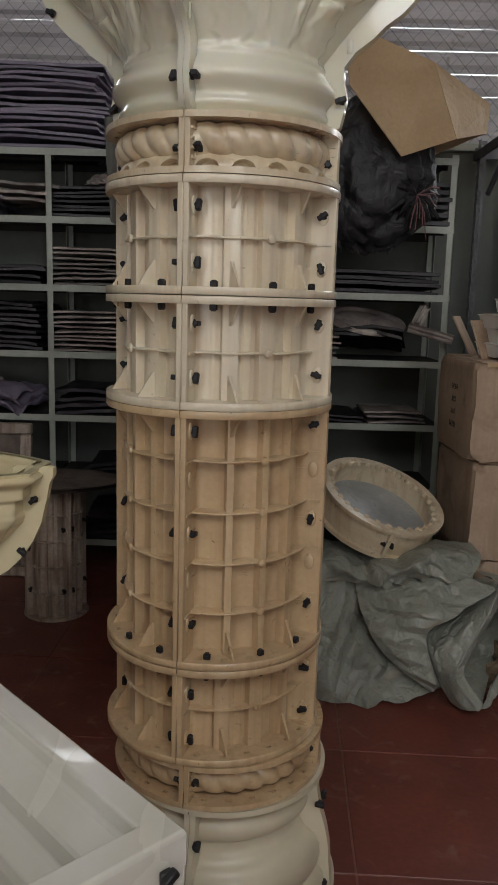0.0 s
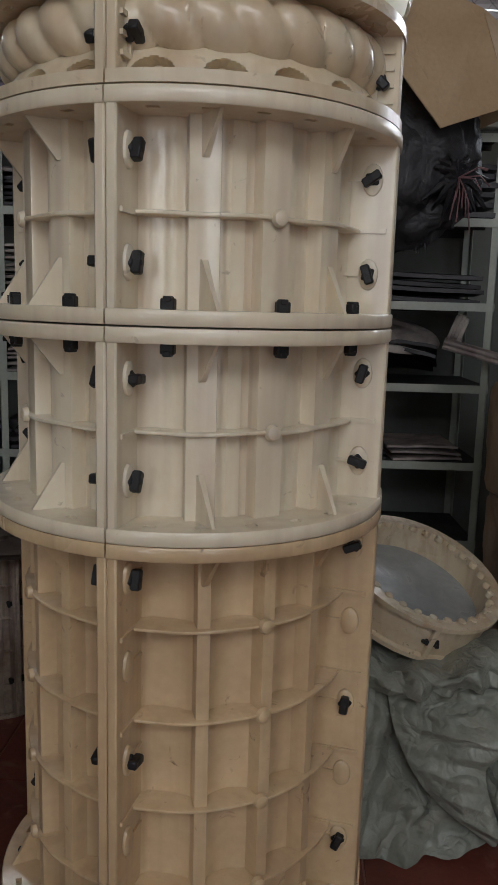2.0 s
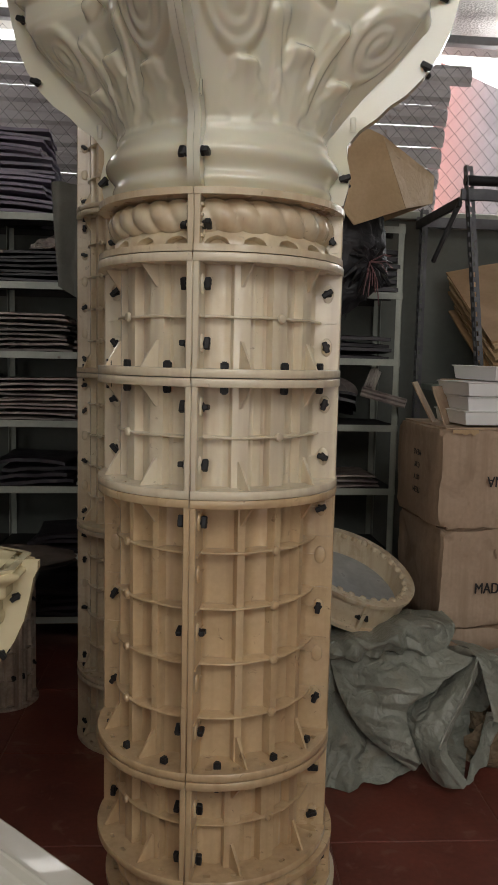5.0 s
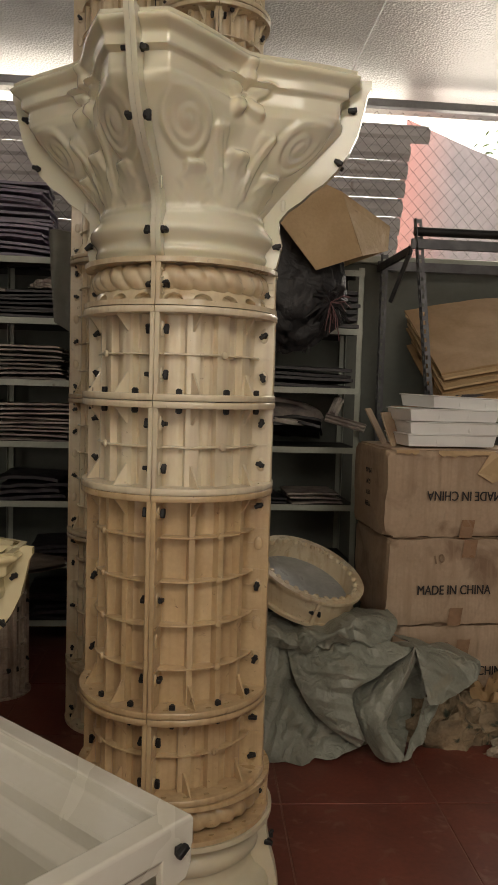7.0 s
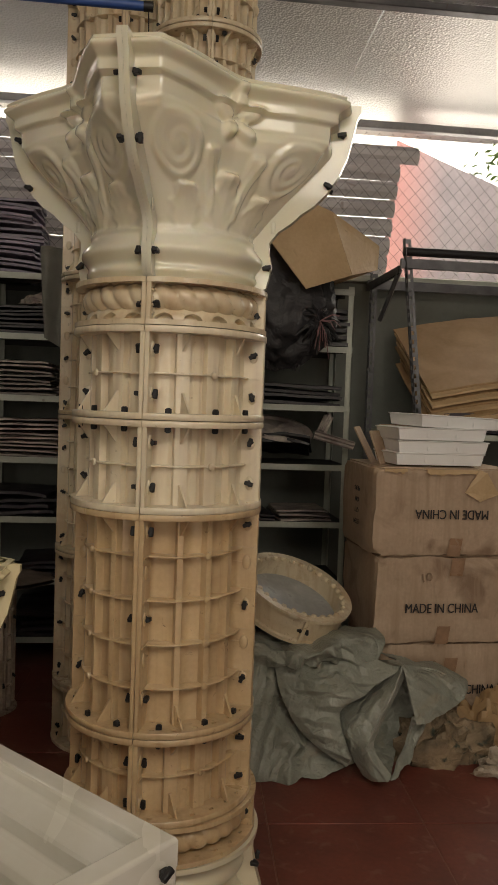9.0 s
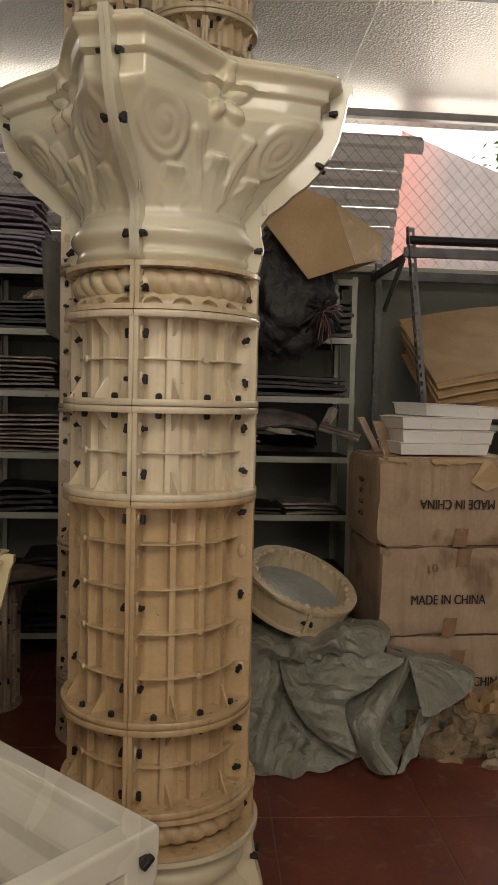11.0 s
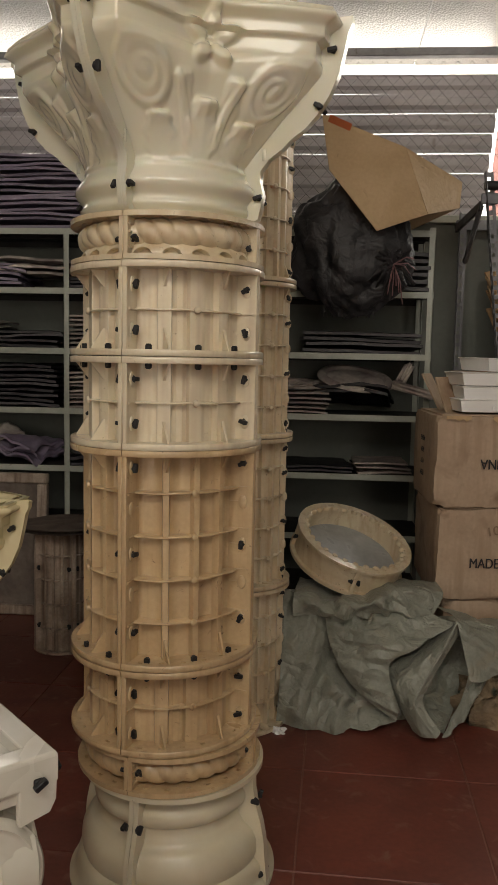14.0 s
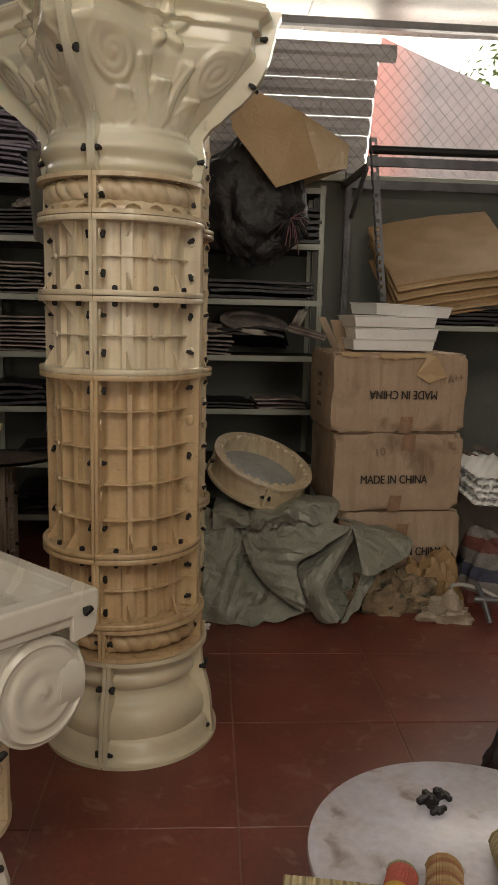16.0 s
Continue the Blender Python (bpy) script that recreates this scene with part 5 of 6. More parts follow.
# ---- cartons ----
def text_mesh(body, width, height, material):
    c = bpy.data.curves.new("lettering", "FONT")
    c.body, c.align_x, c.align_y, c.extrude = body, "CENTER", "CENTER", 0.0004
    ob = bpy.data.objects.new("lettering", c)
    scene.collection.objects.link(ob)
    bpy.context.view_layer.update()
    me = bpy.data.meshes.new_from_object(ob.evaluated_get(bpy.context.evaluated_depsgraph_get()))
    bpy.data.objects.remove(ob)
    xs, ys = [v.co.x for v in me.vertices], [v.co.y for v in me.vertices]
    me.transform(Matrix.Diagonal((width / (max(xs) - min(xs)), height / (max(ys) - min(ys)), 1, 1)))
    bm = bmesh.new()
    bm.from_mesh(me)
    copy = bmesh.ops.duplicate(bm, geom=bm.verts[:] + bm.edges[:] + bm.faces[:])
    bmesh.ops.translate(bm, verts=[g for g in copy["geom"] if isinstance(g, bmesh.types.BMVert)], vec=(0.045 * height, 0, 0.0001))
    bm.to_mesh(me)
    bm.free()
    me.materials.clear()
    me.materials.append(material)
    return me


def carton(x, y, z, w, d, h, turn, seed, label):
    """A closed corrugated box with sagging panels, flap seams and tape; the origin is its front left foot."""
    root = thing("carton", pose(x, y, z, 0, 0, turn), label, "carton", "stacked cartons")
    s = Shape()


    def dent(u, v, o):
        e = min(u, 1 - u, v, 1 - v)
        return (0.011 * fbm((u * 1.6 + seed, v * 1.6, o), 3) + 0.0018 * fbm((u * 9 + seed, v * 9, o))) * sstep(0, 0.15, e)
    def crush(p, edge):
        """Soft, battered edges: corners knocked in, rims sagging, upright creases in the board."""
        q = Vector(p)
        f = Vector((q.x / w - 0.5, q.y / d - 0.5, q.z / h - 0.5)) * 2
        near = sorted((abs(f.x), abs(f.y), abs(f.z)))
        rim = sstep(0.88, 1.0, near[1])
        corner = sstep(0.85, 1.0, near[0])
        q -= Vector((f.x, f.y, f.z)) * (0.003 * rim + 0.009 * corner * (1 + fbm(q * 3 + Vector((seed, 0, 0)), 2)))
        q.z += 0.009 * fbm(Vector((q.x * 7, q.y * 5, seed)), 4) * rim
        q.x += 0.008 * fbm(Vector((seed, q.y * 4, q.z * 6)), 3) * rim
        crease = abs((q.x * 7 + 0.6 * fbm((q.z * 3, seed, 1.0), 2) + seed) % 1.0 - 0.5)
        q.y += 0.006 * (1 - sstep(0.0, 0.035, crease)) * abs(f.y) ** 6 * sstep(0.35, 0.6, fbm((math.floor(q.x * 7 + seed), seed, 2.0), 2) + 0.5)
        q.y = max(q.y, -0.011)
        return q[:]
    n, k = 84, 40
    for f in (lambda u, v: (w * u, dent(u, v, 0.0), h * v), lambda u, v: (w * u, d + dent(u, v, 3.0), h * v), lambda u, v: (dent(u, v, 5.0), d * u, h * v),
              lambda u, v: (w + dent(u, v, 7.0), d * u, h * v), lambda u, v: (w * u, d * v, h + dent(u, v, 9.0) * 0.7), lambda u, v: (w * u, d * v, dent(u, v, 11.0) * 0.2)):
        s.grid(lambda u, v, f=f: crush(f(u, v), 0), n, k)
    part("body", s, M_CARD, root, smooth=55)
    part("flap", Shape().box(0.02, w - 0.02, 0.02, d / 2 - 0.002, h - 0.002, h + 0.004, bev=0.001), M_CARD, root)
    part("flap", Shape().box(0.02, w - 0.02, d / 2 + 0.002, d - 0.02, h - 0.002, h + 0.004, bev=0.001), M_CARD, root)
    return root


INK_M = text_mesh("MADE IN CHINA", 0.3, 0.037, M_INK)


def lettering(box, me, x, z, turn, y=-0.013):
    part("printing", me, None, box, "black printed words", m=pose(x, y, z, 90, 0, 0) @ pose(0, 0, 0, 0, 0, turn))


C1 = carton(0.80, 2.695, 0.0, 0.56, 0.44, 0.385, 3, 1.0, "crushed brown cardboard carton at the foot of a stack")
C2 = carton(0.765, 2.675, 0.393, 0.58, 0.45, 0.342, 3, 4.0, "brown cardboard carton printed with upright black words")
C3 = carton(0.745, 2.665, 0.743, 0.6, 0.45, 0.338, 3, 8.0, "torn brown cardboard carton standing upside down")
lettering(C1, INK_M, 0.33, 0.2, 0)
lettering(C2, INK_M, 0.268, 0.14, 0)
lettering(C3, INK_M, 0.312, 0.165, 180)
for box, spots in ((C2, ((0.25, 0.0), (0.3, 0.27))), (C3, ((0.3, 0.0),)), (C1, ((0.26, 0.26),))):
    for tx, tz in spots:
        part("tape", Shape().grid(lambda u, v, tx=tx, tz=tz: (tx + 0.055 * u + 0.01 * (v - 0.5), -0.0125 + 0.002 * math.sin(7 * u), tz + 0.07 * v), 4, 4), M_TAPE, box, "brown packing tape strip")
for x0, x1, drop in ((0.2, 0.43, 0.02), (0.03, 0.12, 0.014)):
    rag = [(x0 + (x1 - x0) * k / 14, -0.0145, 0.334 - drop * (0.4 + 0.6 * abs(fbm((k * 0.9, x0 * 9, 1.0), 2)) * 2)) for k in range(15)]
    part("torn_edge", Shape().prism(rag + [(x1, -0.0145, 0.338), (x0, -0.0145, 0.338)], (0, 0.003, 0)), M_CARD2, C3, "pale torn cardboard edge", smooth=0)
M_PEN = mat("faded_brown_pen", (0.3, 0.2, 0.13), 0.7, scale=30, bump=0)
for box, body, x, z, w, turn in ((C2, "10", 0.2, 0.262, 0.05, 12), (C1, "10", 0.21, 0.3, 0.045, 10), (C3, "A++", 0.54, 0.235, 0.085, 8)):
    part("handwriting", text_mesh(body, w * 0.8, 0.034, M_PEN), None, box, "faded brown handwriting", m=pose(x, -0.0125, z, 90, 0, 0) @ pose(0, 0, 0, 0, 0, turn))
SIDE = [text_mesh(t, wd, 0.02, M_INK) for t, wd in (("MEAS", 0.07), ("G.W", 0.05), ("QTY", 0.055), ("ITEM", 0.065))]
for k, me in enumerate(SIDE):
    part("printing", me, None, C3, "small black printed words", m=pose(-0.0105, 0.2, 0.24 - 0.045 * k, 90, 0, -90) @ pose(0, 0, 0, 0, 0, 180))
part("torn_flap", Shape().prism([(0.36, -0.014, 0.25), (0.42, -0.02, 0.215), (0.5, -0.014, 0.245), (0.44, -0.03, 0.33), (0.41, -0.02, 0.335)], (0.0, 0.004, 0.0)), M_CARD2, C3)
for x, y, a, b, rx, rz in ((0.70, 2.86, 0.16, 0.15, 68, 50), (0.80, 2.98, 0.2, 0.17, 75, 10), (0.67, 2.98, 0.12, 0.17, 62, 65)):
    solid("carton_flap", Shape().box(-a / 2, a / 2, -0.003, 0.003, 0, b, bev=0.001), M_CARD, pose(x + 0.15, y, 1.078, rx - 90, 0, rz), "bent cardboard flap standing on the top carton", "carton flap")


def foam_tray(i):
    s = Shape()
    w, d = 0.36, 0.24
    prof = [(0.006, 0.0), (0.003, 0.002), (-0.002, 0.03), (-0.004, 0.043), (-0.009, 0.0455), (-0.009, 0.048), (0.0, 0.049)]
    vs, fs = [], []
    ring = [(1, 1), (-1, 1), (-1, -1), (1, -1)]
    for o, z in prof:
        vs += [(sx * (w / 2 - o), sy * (d / 2 - o), z) for sx, sy in ring]
    n = len(prof)
    fs = [(j * 4 + k, j * 4 + (k + 1) % 4, (j + 1) * 4 + (k + 1) % 4, (j + 1) * 4 + k) for j in range(n - 1) for k in range(4)]
    fs += [(3, 2, 1, 0), ((n - 1) * 4, (n - 1) * 4 + 1, (n - 1) * 4 + 2, (n - 1) * 4 + 3)]
    s.add(vs, fs)
    for x in (-0.062, 0.058):
        s.box(x - 0.004, x + 0.004, -d / 2 - 0.002, d / 2 + 0.002, 0.01, 0.04, bev=0.0015)
    return s.mesh("foam_tray", M_FOAM, 30)


for i in range(4):
    solid("foam_tray", foam_tray(i), None, pose(1.005 + 0.014 * (i % 2) + 0.05 * (i == 3), 2.84 - 0.008 * i + 0.03 * (i == 3), 1.092 + 0.0495 * i, 0.8 * (i % 2), 1.6 * (i == 3), 5 + (9 if i == 3 else -3 * (i % 2))), "white foam tray stacked on the top carton", "foam tray", "white foam trays", bevel=0.002)


def egg_tray(n=5):
    s = Shape()

    def at(u, v):
        x, y = u * 0.3, v * 0.3
        return (x, y, 0.011 * math.sin(math.pi * 12 * u) * math.sin(math.pi * 12 * v) + 0.02)
    s.grid(at, 72, 72)
    s.grid(lambda u, v: (at(u, v)[0], at(u, v)[1], at(u, v)[2] - 0.004), 72, 72)
    return s.mesh("egg_tray", M_FOAM, 60)


EGG = egg_tray()
for i in range(5):
    solid("egg_tray", EGG, None, pose(1.38 + 0.012 * (i % 2), 2.62, 0.42 + 0.03 * i, 14, 6, 12 + i), "white moulded tray with cups in a leaning stack", "egg tray", "stacked egg trays")

# ---- heaps on the floor ----
def tarp():
    root = thing("tarpaulin", pose(0, 0, 0), "crumpled grey green tarpaulin heaped on the red tiles", "tarpaulin")

    def heap(seed, cx, cy, cz, rx, ry, rz, count, amount, nu=150, nv=60, down=0.0, spin=0.0):
        s = Shape()
        waves = fold_waves(seed, 12, 1.4, 0.24, amount) + fold_waves(seed + 50, 5, 0.16, 0.09, amount * 0.25)
        ca, sa = math.cos(radians(spin)), math.sin(radians(spin))

        def at(u, v):
            a, b = 2 * math.pi * u, math.pi / 2 * (v * (1 + down) - down)
            d = Vector((math.cos(a) * math.cos(b), math.sin(a) * math.cos(b), math.sin(b)))
            q = max(0.45, 1 + 0.16 * fbm(d * 0.9 + Vector((seed, 0, 0)), 2) + folds(d, waves))
            x, y = rx * d.x * q, ry * d.y * q
            return (cx + ca * x - sa * y, cy + sa * x + ca * y, max(0.002, cz + rz * d.z * (0.6 + 0.4 * q)))
        s.grid(at, nu, nv, True)
        return s
    part("main_fold", heap(3, 0.53, 2.7, 0.0, 0.3, 0.22, 0.37, 12, 0.35, 200, 80), M_TARP, root, smooth=45)
    part("side_fold", heap(8, 0.86, 2.68, 0.1, 0.2, 0.13, 0.22, 10, 0.4, 160, 60, down=0.6, spin=-20), M_TARP, root, smooth=45)

    def along(pts, v):
        """A smooth curve through a few points."""
        k = v * (len(pts) - 1)
        i = min(int(k), len(pts) - 2)
        f = k - i
        p = [Vector(pts[min(max(n, 0), len(pts) - 1)]) for n in (i - 1, i, i + 1, i + 2)]
        return 0.5 * (2 * p[1] + (p[2] - p[0]) * f + (2 * p[0] - 5 * p[1] + 4 * p[2] - p[3]) * f * f + (3 * p[1] - p[0] - 3 * p[2] + p[3]) * f ** 3)

    def drape(seed, curves, swell=0.02, wrinkle=0.35, hem=False, nu=90, nv=90):
        """A length of cloth hung between edges that run from its top to its foot, swelling out and finely wrinkled."""
        w = fold_waves(seed, 8, 0.34, 0.08, wrinkle)

        def at(u, v, o=0.0):
            p = along([along(c, v) for c in curves], u)
            e = 4 * u * (1 - u)
            p.y -= swell * e * math.sin(math.pi * min(1, 0.15 + 0.8 * v)) + folds(p * 2.0, w) * (0.35 + 0.65 * e) * 0.7 - o
            p.z = max(0.003 + o, p.z + 0.25 * folds(p * 2.0 + Vector((3, 1, 2)), w) * e)
            return p[:]
        q = Shape()
        for o in (0.0, 0.003):
            q.grid(lambda u, v, o=o: at(u, v, o), nu, nv)
        flap = part("flap", q, M_TARP, root, smooth=50)
        if hem:
            part("hem", Shape().tube([(Vector(at(1.0, k / 60)) + Vector((0, -0.002, 0)))[:] for k in range(61)], 0.0045, 6), M_TARP, flap)

    drape(31, [[(0.2, 2.6, 0.44), (0.2, 2.5, 0.3), (0.2, 2.42, 0.16), (0.19, 2.39, 0.004)], [(0.31, 2.53, 0.4), (0.32, 2.47, 0.28), (0.34, 2.41, 0.13), (0.4, 2.36, 0.004)], [(0.37, 2.55, 0.38), (0.4, 2.51, 0.25), (0.47, 2.46, 0.12), (0.61, 2.41, 0.03)]], 0.01, 0.4)
    drape(33, [[(0.35, 2.5, 0.39), (0.375, 2.45, 0.275), (0.45, 2.4, 0.155), (0.59, 2.36, 0.06)], [(0.54, 2.5, 0.4), (0.52, 2.39, 0.315), (0.53, 2.36, 0.21), (0.605, 2.355, 0.07)], [(0.805, 2.44, 0.388), (0.675, 2.38, 0.313), (0.572, 2.365, 0.243), (0.62, 2.36, 0.075)]], 0.012, 0.4)
    drape(36, [[(0.81, 2.47, 0.38), (0.69, 2.44, 0.29), (0.58, 2.43, 0.21), (0.6, 2.39, 0.12), (0.655, 2.35, 0.03)], [(0.8, 2.42, 0.39), (0.71, 2.37, 0.3), (0.62, 2.35, 0.2), (0.625, 2.33, 0.12), (0.69, 2.3, 0.03)], [(0.796, 2.4, 0.398), (0.743, 2.34, 0.317), (0.677, 2.31, 0.205), (0.652, 2.29, 0.14), (0.722, 2.27, 0.045)]], 0.004, 0.25, True)
    drape(38, [[(0.796, 2.4, 0.398), (0.743, 2.338, 0.317), (0.677, 2.308, 0.205), (0.652, 2.288, 0.14), (0.722, 2.268, 0.045)], [(0.818, 2.42, 0.36), (0.768, 2.365, 0.306), (0.705, 2.335, 0.2), (0.682, 2.31, 0.14), (0.738, 2.28, 0.06)]], 0.0, 0.08, False, 12, 60)
    drape(40, [[(0.82, 2.43, 0.36), (0.77, 2.54, 0.28), (0.72, 2.56, 0.19), (0.7, 2.53, 0.1), (0.73, 2.37, 0.02)], [(0.86, 2.45, 0.34), (0.88, 2.6, 0.2), (0.85, 2.58, 0.11), (0.81, 2.48, 0.04), (0.765, 2.37, 0.01)]], -0.05, 0.3)
    drape(42, [[(0.745, 2.6, 0.39), (0.77, 2.5, 0.4), (0.795, 2.398, 0.397), (0.838, 2.345, 0.214)], [(0.86, 2.56, 0.38), (0.88, 2.47, 0.37), (0.9, 2.4, 0.33), (0.9, 2.36, 0.215)], [(1.0, 2.58, 0.345), (1.05, 2.5, 0.33), (1.07, 2.47, 0.315), (1.04, 2.42, 0.27)]], 0.006, 0.3)
    drape(44, [[(0.855, 2.44, 0.2), (0.84, 2.43, 0.14), (0.8, 2.41, 0.07), (0.755, 2.36, 0.01)], [(1.02, 2.45, 0.26), (0.95, 2.47, 0.2), (0.9, 2.47, 0.13), (0.82, 2.44, 0.02)]], 0.02, 0.5)
    drape(46, [[(0.26, 2.66, 0.46), (0.24, 2.52, 0.43), (0.24, 2.5, 0.36)], [(0.45, 2.62, 0.44), (0.44, 2.44, 0.435), (0.42, 2.46, 0.38)], [(0.62, 2.64, 0.47), (0.62, 2.47, 0.478), (0.6, 2.45, 0.39)], [(0.76, 2.64, 0.47), (0.77, 2.52, 0.45), (0.73, 2.49, 0.39)]], 0.01, 0.55)


tarp()
lump("sacking", 1.0, 2.53, 0.0, 0.2, 0.1, 0.17, 51, M_CAMO, "crumpled stained brown paper sacking on the tiles", "sacking", 0.3, 2.0, 0.95, 34, 13, smooth=8)
lump("sacking", 1.2, 2.6, 0.0, 0.13, 0.1, 0.22, 53, M_KRAFT, "torn crumpled brown paper on the tiles", "paper", 0.3, 1.6, 0.95, 34, 13, smooth=8)
lump("plastic_film", 1.2, 2.4, 0.0, 0.11, 0.05, 0.09, 55, M_CLEAR, "crumpled clear plastic film on the tiles", "plastic film", 0.3, 2.0, 0.95, 34, 13, smooth=8)
M_WOVEN = stripe_material("striped_woven_bag", [(0.16, 0.055, 0.045), (0.22, 0.2, 0.19), (0.05, 0.055, 0.09), (0.19, 0.18, 0.175)], 0.22, 2)
lump("woven_bag", 1.52, 2.7, 0.0, 0.17, 0.2, 0.3, 57, M_WOVEN, "red white and blue woven plastic bag, bulging", "bag", 0.2, 2.0, 0.4, 80, 44)


lump("paper_scrap", 0.205, 2.34, 0.0, 0.022, 0.014, 0.018, 63, M_FOAM, "small white paper scrap on the tiles", "paper scrap", 0.4, 3.0, 1.0, 24, 10)


def hose():
    pts = [(1.36 + 0.13 * math.cos(radians(a)), 2.42 + 0.06 * math.sin(radians(a)), 0.012 + 0.12 * max(0, math.sin(radians(a * 0.6))) ) for a in range(-60, 200, 12)]
    solid("hose", Shape().tube(pts, 0.008, 10), M_PIPE, pose(0, 0, 0), "white plastic hose curled on the tiles", "hose")
    s = Shape().tube([(1.36, 2.31, 0.02), (1.345, 2.36, 0.1), (1.34, 2.42, 0.14)], 0.012, 10)
    s.tube([(1.31, 2.37, 0.1), (1.4, 2.35, 0.1)], 0.014, 10)
    solid("tap_fitting", s, M_STEEL, pose(0, 0, 0), "chrome tap fitting lying with a hose", "tap")


hose()
for i in range(5):
    solid("plank", Shape().box(-0.25, 0.25, -0.02, 0.02, 0, 0.02, bev=0.002), M_WOOD, pose(1.62 + 0.03 * i, 3.0 + 0.05 * (i % 2), 0.52 + 0.035 * i, 4 * i, 22 - 3 * i, 30 + 14 * i), "dark wood offcut piled beside the cartons", "plank", "wood offcuts")
solid("crate", Shape().box(1.4, 1.95, 2.95, 3.25, 0.0, 0.5, bev=0.01), M_WOOD, pose(0, 0, 0), "dark wooden crate under wood offcuts", "crate")


# ---- carton and sack on the rack ----
def open_carton():
    root = thing("open_carton", pose(0, 0, 0), "light brown cardboard carton with a hanging open flap", "carton")
    t = 0.005

    def panel(name, pts, label=""):
        a, b, c = (Vector(p) for p in pts[:3])
        nrm = (b - a).cross(c - a).normalized() * t
        part(name, Shape().prism(pts, nrm), M_CARD2, root, label, smooth=0)
    A, B, C, D, E = (0.30, 3.30, 2.33), (0.66, 3.30, 2.19), (0.765, 3.30, 1.912), (0.545, 3.24, 1.83), (0.335, 3.26, 2.09)
    panel("flap", [E, D, C, B, A])
    panel("end_panel", [B, C, (0.93, 3.48, 1.972), (0.94, 3.5, 2.09)])
    panel("top_panel", [A, B, (0.94, 3.5, 2.09), (0.7, 3.78, 2.2)])
    panel("back_panel", [(0.94, 3.5, 2.092), (0.93, 3.48, 1.977), (0.74, 3.78, 1.92), (0.7, 3.782, 2.197)])
    part("tape", Shape().prism([(0.63, 3.289, 2.05), (0.66, 3.289, 2.03), (0.7, 3.289, 2.0), (0.66, 3.289, 2.0)], (0, -0.002, 0)), M_TAPE, root, "torn brown tape strip", smooth=0)
    part("stripe", Shape().prism([(0.335, 3.293, 2.33), (0.43, 3.293, 2.29), (0.42, 3.293, 2.26), (0.325, 3.291, 2.30)], (0, -0.002, 0)), mat("orange_print", (0.5, 0.12, 0.03), 0.7), root, "printed orange stripe", smooth=0)


open_carton()


def sack():
    root = thing("mesh_sack", pose(0, 0, 0), "black mesh sack tied with string hanging over a shelf", "sack")
    s = Shape()

    def at(u, v):
        a, b = 2 * math.pi * u, math.pi * (v - 0.5)
        d = Vector((math.cos(a) * math.cos(b), math.sin(a) * math.cos(b), math.sin(b)))
        p = d * 1.6 + Vector((9, 2, 4))
        f = noise.ridged_multi_fractal(p, 0.8, 2.0, 4, 1.0, 2.0)
        q = 1 + 0.2 * fbm(p, 3) + 0.08 * (f - 1)
        x, z = 0.45 + 0.27 * d.x * q, 1.79 + 0.3 * d.z * q
        k = sstep(0.2, 0.9, d.x) * sstep(0.3, -0.6, d.z)
        return (x, min(3.54, 3.45 + 0.13 * d.y * q - 0.02 * k), max(z, 1.48 - 0.25 * sstep(0.5, 0.2, x)))
    s.grid(at, 110, 60, True)
    part("body", s, M_BAG, root, smooth=40)
    rnd = random.Random(4)
    k = Vector((0.63, 3.33, 1.7))
    for i in range(34):
        a = rnd.uniform(0, 6.283)
        ln = rnd.uniform(0.05, 0.13)
        e = k + Vector((math.cos(a) * ln, rnd.uniform(-0.03, 0.05), math.sin(a) * ln - 0.03))
        part("gather", Shape().tube([k, (k + e) / 2 + Vector((0, -0.02, 0.01)), e], [0.008, 0.012, 0.004], 5), M_BAG, root)
    for i in range(10):
        a = rnd.uniform(-1.9, 0.6)
        ln = rnd.uniform(0.06, 0.15)
        st = Shape().tube([k + Vector((0, -0.02, 0)), k + Vector((math.cos(a) * ln * 0.6, -0.05, math.sin(a) * ln * 0.5)), k + Vector((math.cos(a) * ln, -0.03, math.sin(a) * ln - 0.03))], 0.0025, 5)
        part("string", st, M_PINKBAG, root, "dull pink tying string")
    fr = Shape()
    for i in range(60):
        x = 0.33 + 0.24 * i / 60
        z = 1.51
        fr.tube([(x, 3.42, z + 0.02), (x + rnd.uniform(-0.01, 0.01), 3.41, z - rnd.uniform(0.01, 0.045))], 0.0018, 4)
    part("fringe", fr, M_BAG, root)


sack()


def hung_cloth():
    s = Shape()
    f = lambda u, v, o: (-0.66 + 0.2 * u + 0.03 * v, 3.5 + o - 0.03 * math.sin(9 * u + 2 * v) + 0.02 * fbm((u * 3, v * 3, 1)), 2.0 - (0.42 + 0.12 * u) * v)
    s.grid(lambda u, v: f(u, v, 0), 30, 24)
    s.grid(lambda u, v: f(u, v, 0.006), 30, 24)
    solid("hung_cloth", s, M_CLOTH, pose(0, 0, 0), "grey cloth hanging from the rack top", "cloth")


hung_cloth()


# ---- low table with clamps and mats ----
def low_table(x, y, z, r):
    root = thing("low_table", pose(x, y, 0), "low round table with a worn pale top, tinted violet for reflected sky", "table")
    part("tabletop", Shape().lathe([(0.001, z), (r - 0.008, z), (r - 0.002, z - 0.003), (r, z - 0.01), (r - 0.004, z - 0.02), (0.001, z - 0.022)], 72), M_TABLE, root)
    for a in (45, 135, 225, 315):
        part("leg", Shape().tube([(0.68 * r * math.cos(radians(a)), 0.68 * r * math.sin(radians(a)), z - 0.02), (0.8 * r * math.cos(radians(a)), 0.8 * r * math.sin(radians(a)), 0.0)], 0.013, 10), M_STEEL, root)


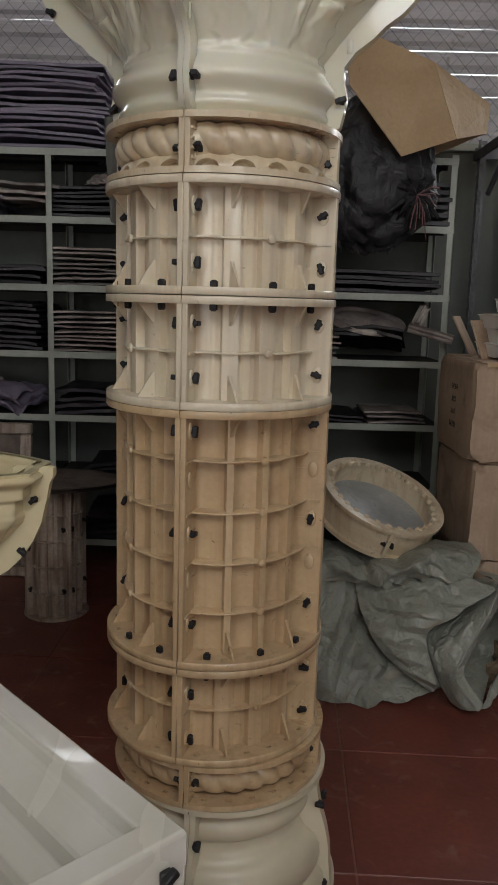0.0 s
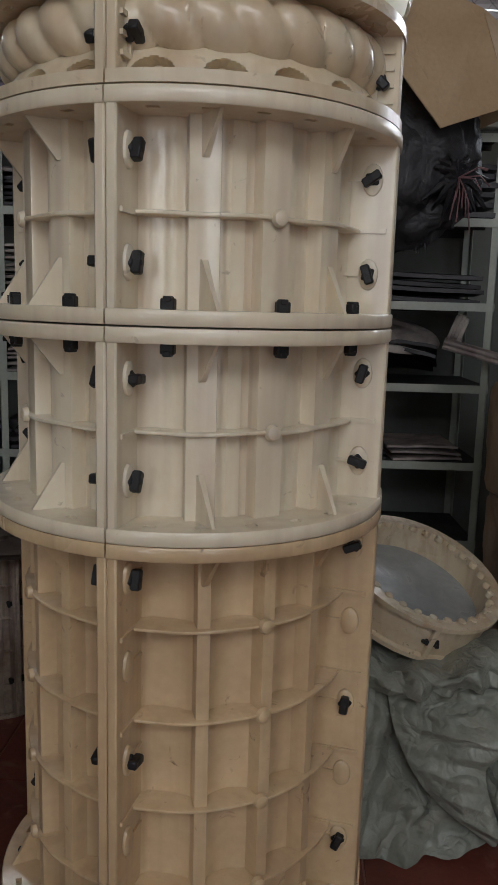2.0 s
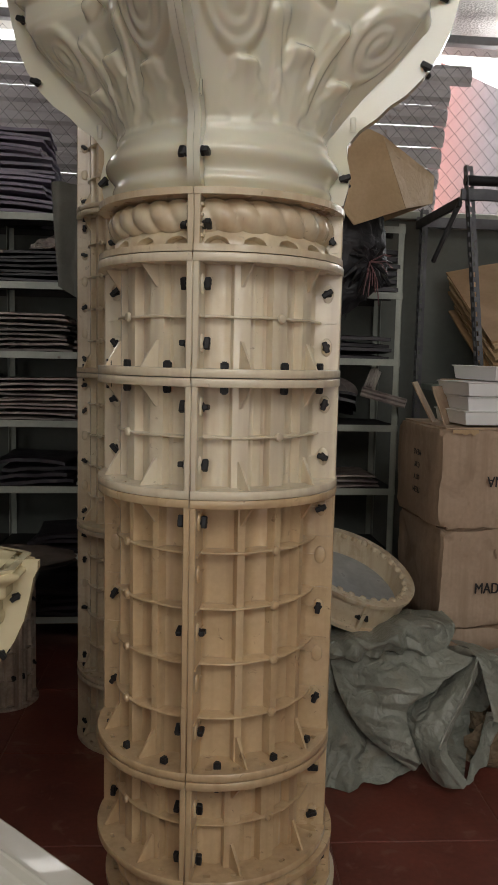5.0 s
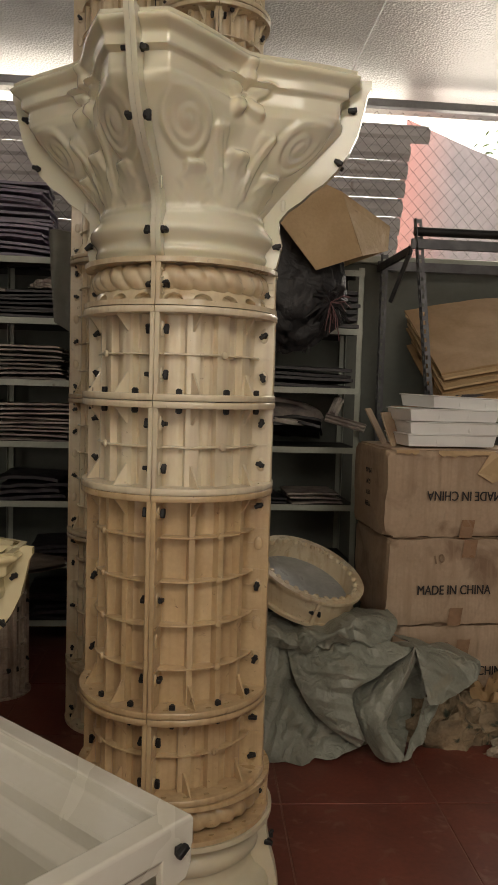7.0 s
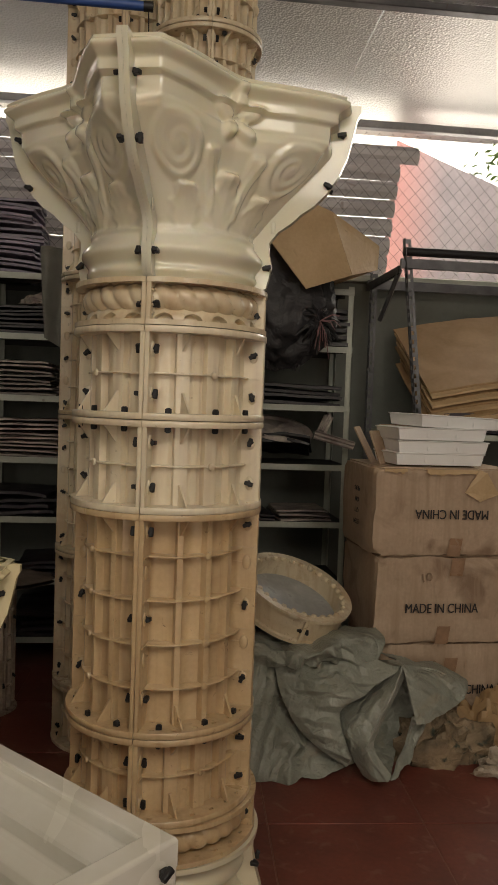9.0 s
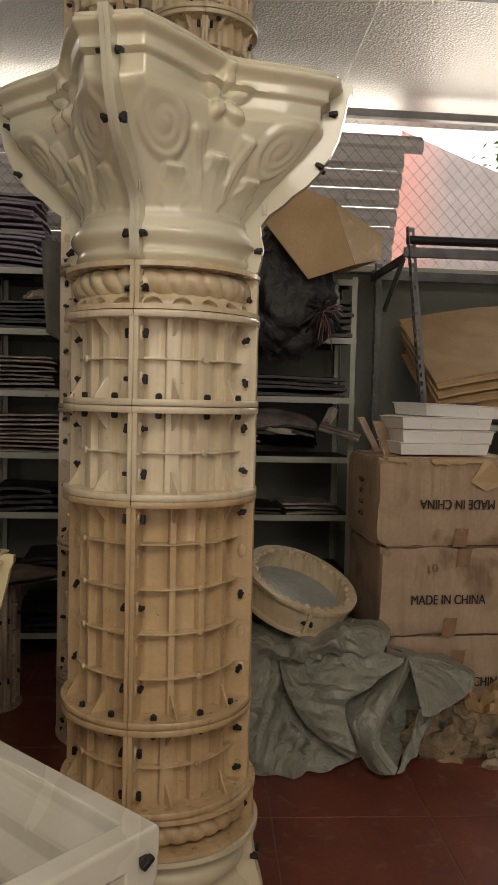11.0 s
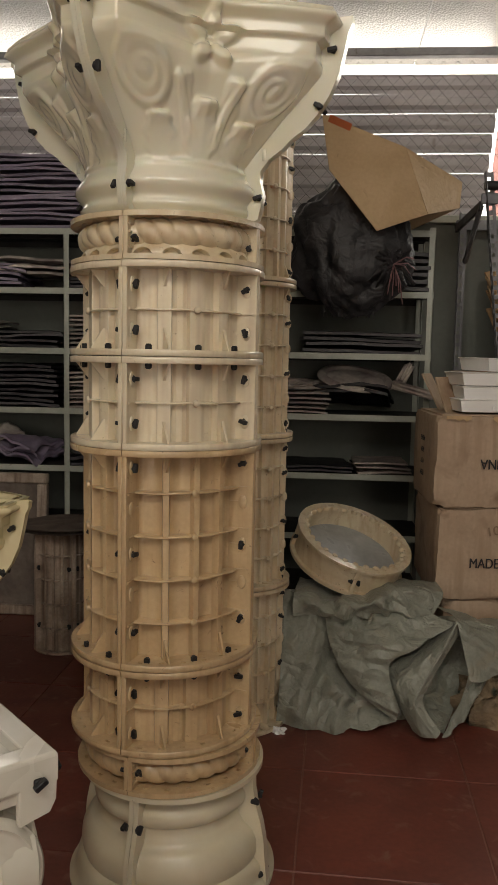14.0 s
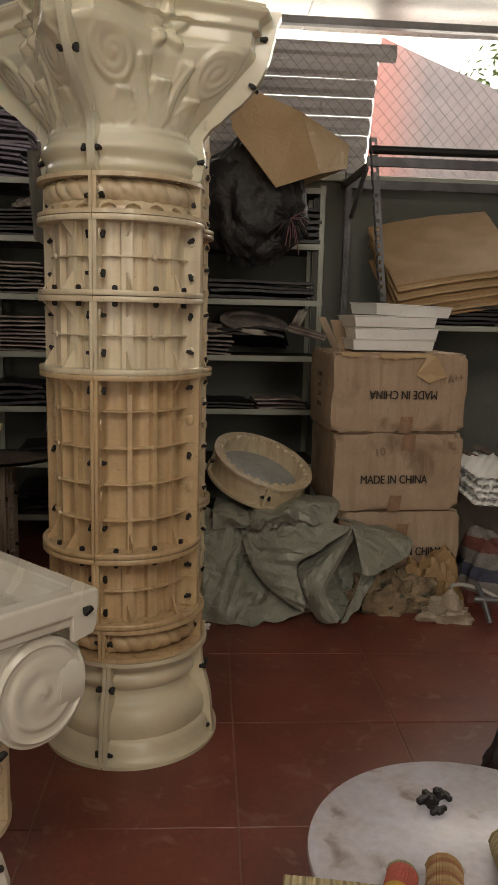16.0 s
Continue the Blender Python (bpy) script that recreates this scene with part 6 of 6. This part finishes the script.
TZ = 0.35
low_table(0.60, 0.52, TZ, 0.28)


def loose_clamp(x, y, z, turn):
    s = Shape().box(-0.007, 0.007, -0.028, 0.028, 0, 0.009, bev=0.002).box(-0.02, 0.02, 0.008, 0.02, 0.003, 0.014, bev=0.002).box(-0.018, 0.018, -0.024, -0.014, 0.0, 0.01, bev=0.002)
    s.lathe([(0.008, 0.0), (0.008, 0.02), (0.004, 0.024), (0.0001, 0.024)], 10)
    solid("loose_clamp", s, M_BLACK, pose(x, y, z, 0, 0, turn), "loose black plastic clamp on the table", "clamp", "loose clamps")


loose_clamp(0.565, 0.645, TZ, 25)
loose_clamp(0.582, 0.667, TZ, 110)


def mat_roll(x, y, z, ln, r, turn, material, label, pitch=0.0):
    s = Shape()

    def at(u, v):
        a = 2 * math.pi * u
        rr = r * (1 + 0.03 * math.cos(40 * a) + 0.03 * fbm((u * 3, v * 5, x)))
        return ((v - 0.5) * ln, rr * math.cos(a), r + rr * math.sin(a))
    s.grid(at, 80, 40, True)
    for e in (-0.5, 0.5):
        pts = [((e * 1.0) * ln + 0.002 * e, (r * (1 - k / 40)) * math.cos(k * 0.55), r + (r * (1 - k / 40)) * math.sin(k * 0.55)) for k in range(38)]
        s.tube(pts, 0.003, 5)
    solid("rolled_mat", s, material, pose(x, y, z, 0, pitch, turn), label, "woven mat", "rolled mats")


M_MAT1 = stripe_material("natural_reed_weave", [(0.5, 0.42, 0.26), (0.42, 0.33, 0.18), (0.5, 0.42, 0.26), (0.3, 0.24, 0.14)], 0.02, 0, weave=60)
M_MAT2 = stripe_material("yellow_red_weave", [(0.6, 0.4, 0.08), (0.5, 0.12, 0.09), (0.5, 0.12, 0.09), (0.3, 0.3, 0.2), (0.1, 0.2, 0.08)], 0.11, 0, weave=60)
M_MAT3 = stripe_material("brown_reed_weave", [(0.42, 0.26, 0.12), (0.5, 0.34, 0.18), (0.36, 0.16, 0.08)], 0.03, 0, weave=60)
mat_roll(0.335, 0.40, TZ, 0.14, 0.024, -12, M_MAT1, "rolled natural reed table mat")
mat_roll(0.425, 0.38, TZ, 0.14, 0.024, 65, M_MAT2, "rolled yellow and red woven table mat")
mat_roll(0.5, 0.38, TZ, 0.14, 0.028, 72, M_MAT3, "rolled brown reed table mat")
mat_roll(0.635, 0.42, TZ, 0.16, 0.03, 82, M_MAT1, "rolled natural reed table mat")
lump("cloth_bag", 1.03, 1.22, 0.0, 0.1, 0.1, 0.16, 61, M_BAG, "dark cloth bag standing on the tiles", "bag", 0.3, 2.4, 0.6)
solid("jar", Shape().lathe([(0.001, 0), (0.05, 0), (0.055, 0.01), (0.055, 0.12), (0.045, 0.135), (0.03, 0.14), (0.03, 0.16), (0.001, 0.16)], 32), M_WHITE, pose(0.98, 1.12, 0), "cream plastic jar standing by a dark bag", "jar")

# ---- floor tiles ----
def tiles():
    p, g = 0.5, 0.004
    me = Shape().box(-p / 2 + g / 2, p / 2 - g / 2, -p / 2 + g / 2, p / 2 - g / 2, -0.012, 0.0, bev=0.0015).mesh("tile", M_TILE, 0)
    rot = pose(0.288, 2.1, 0, 0, 0, -2.0)
    rnd = random.Random(2)
    for i in range(-8, 8):
        for j in range(-14, 5):
            m = rot @ pose((i + 0.5) * p, (j + 0.5) * p, rnd.uniform(-0.0006, 0.0004))
            x, y = m.translation.x, m.translation.y
            if -3.0 < x < 3.2 and -4.3 < y < 3.78:
                ob = new("tile", me)
                ob.parent = FLOOR
                ob.matrix_basis = m


tiles()
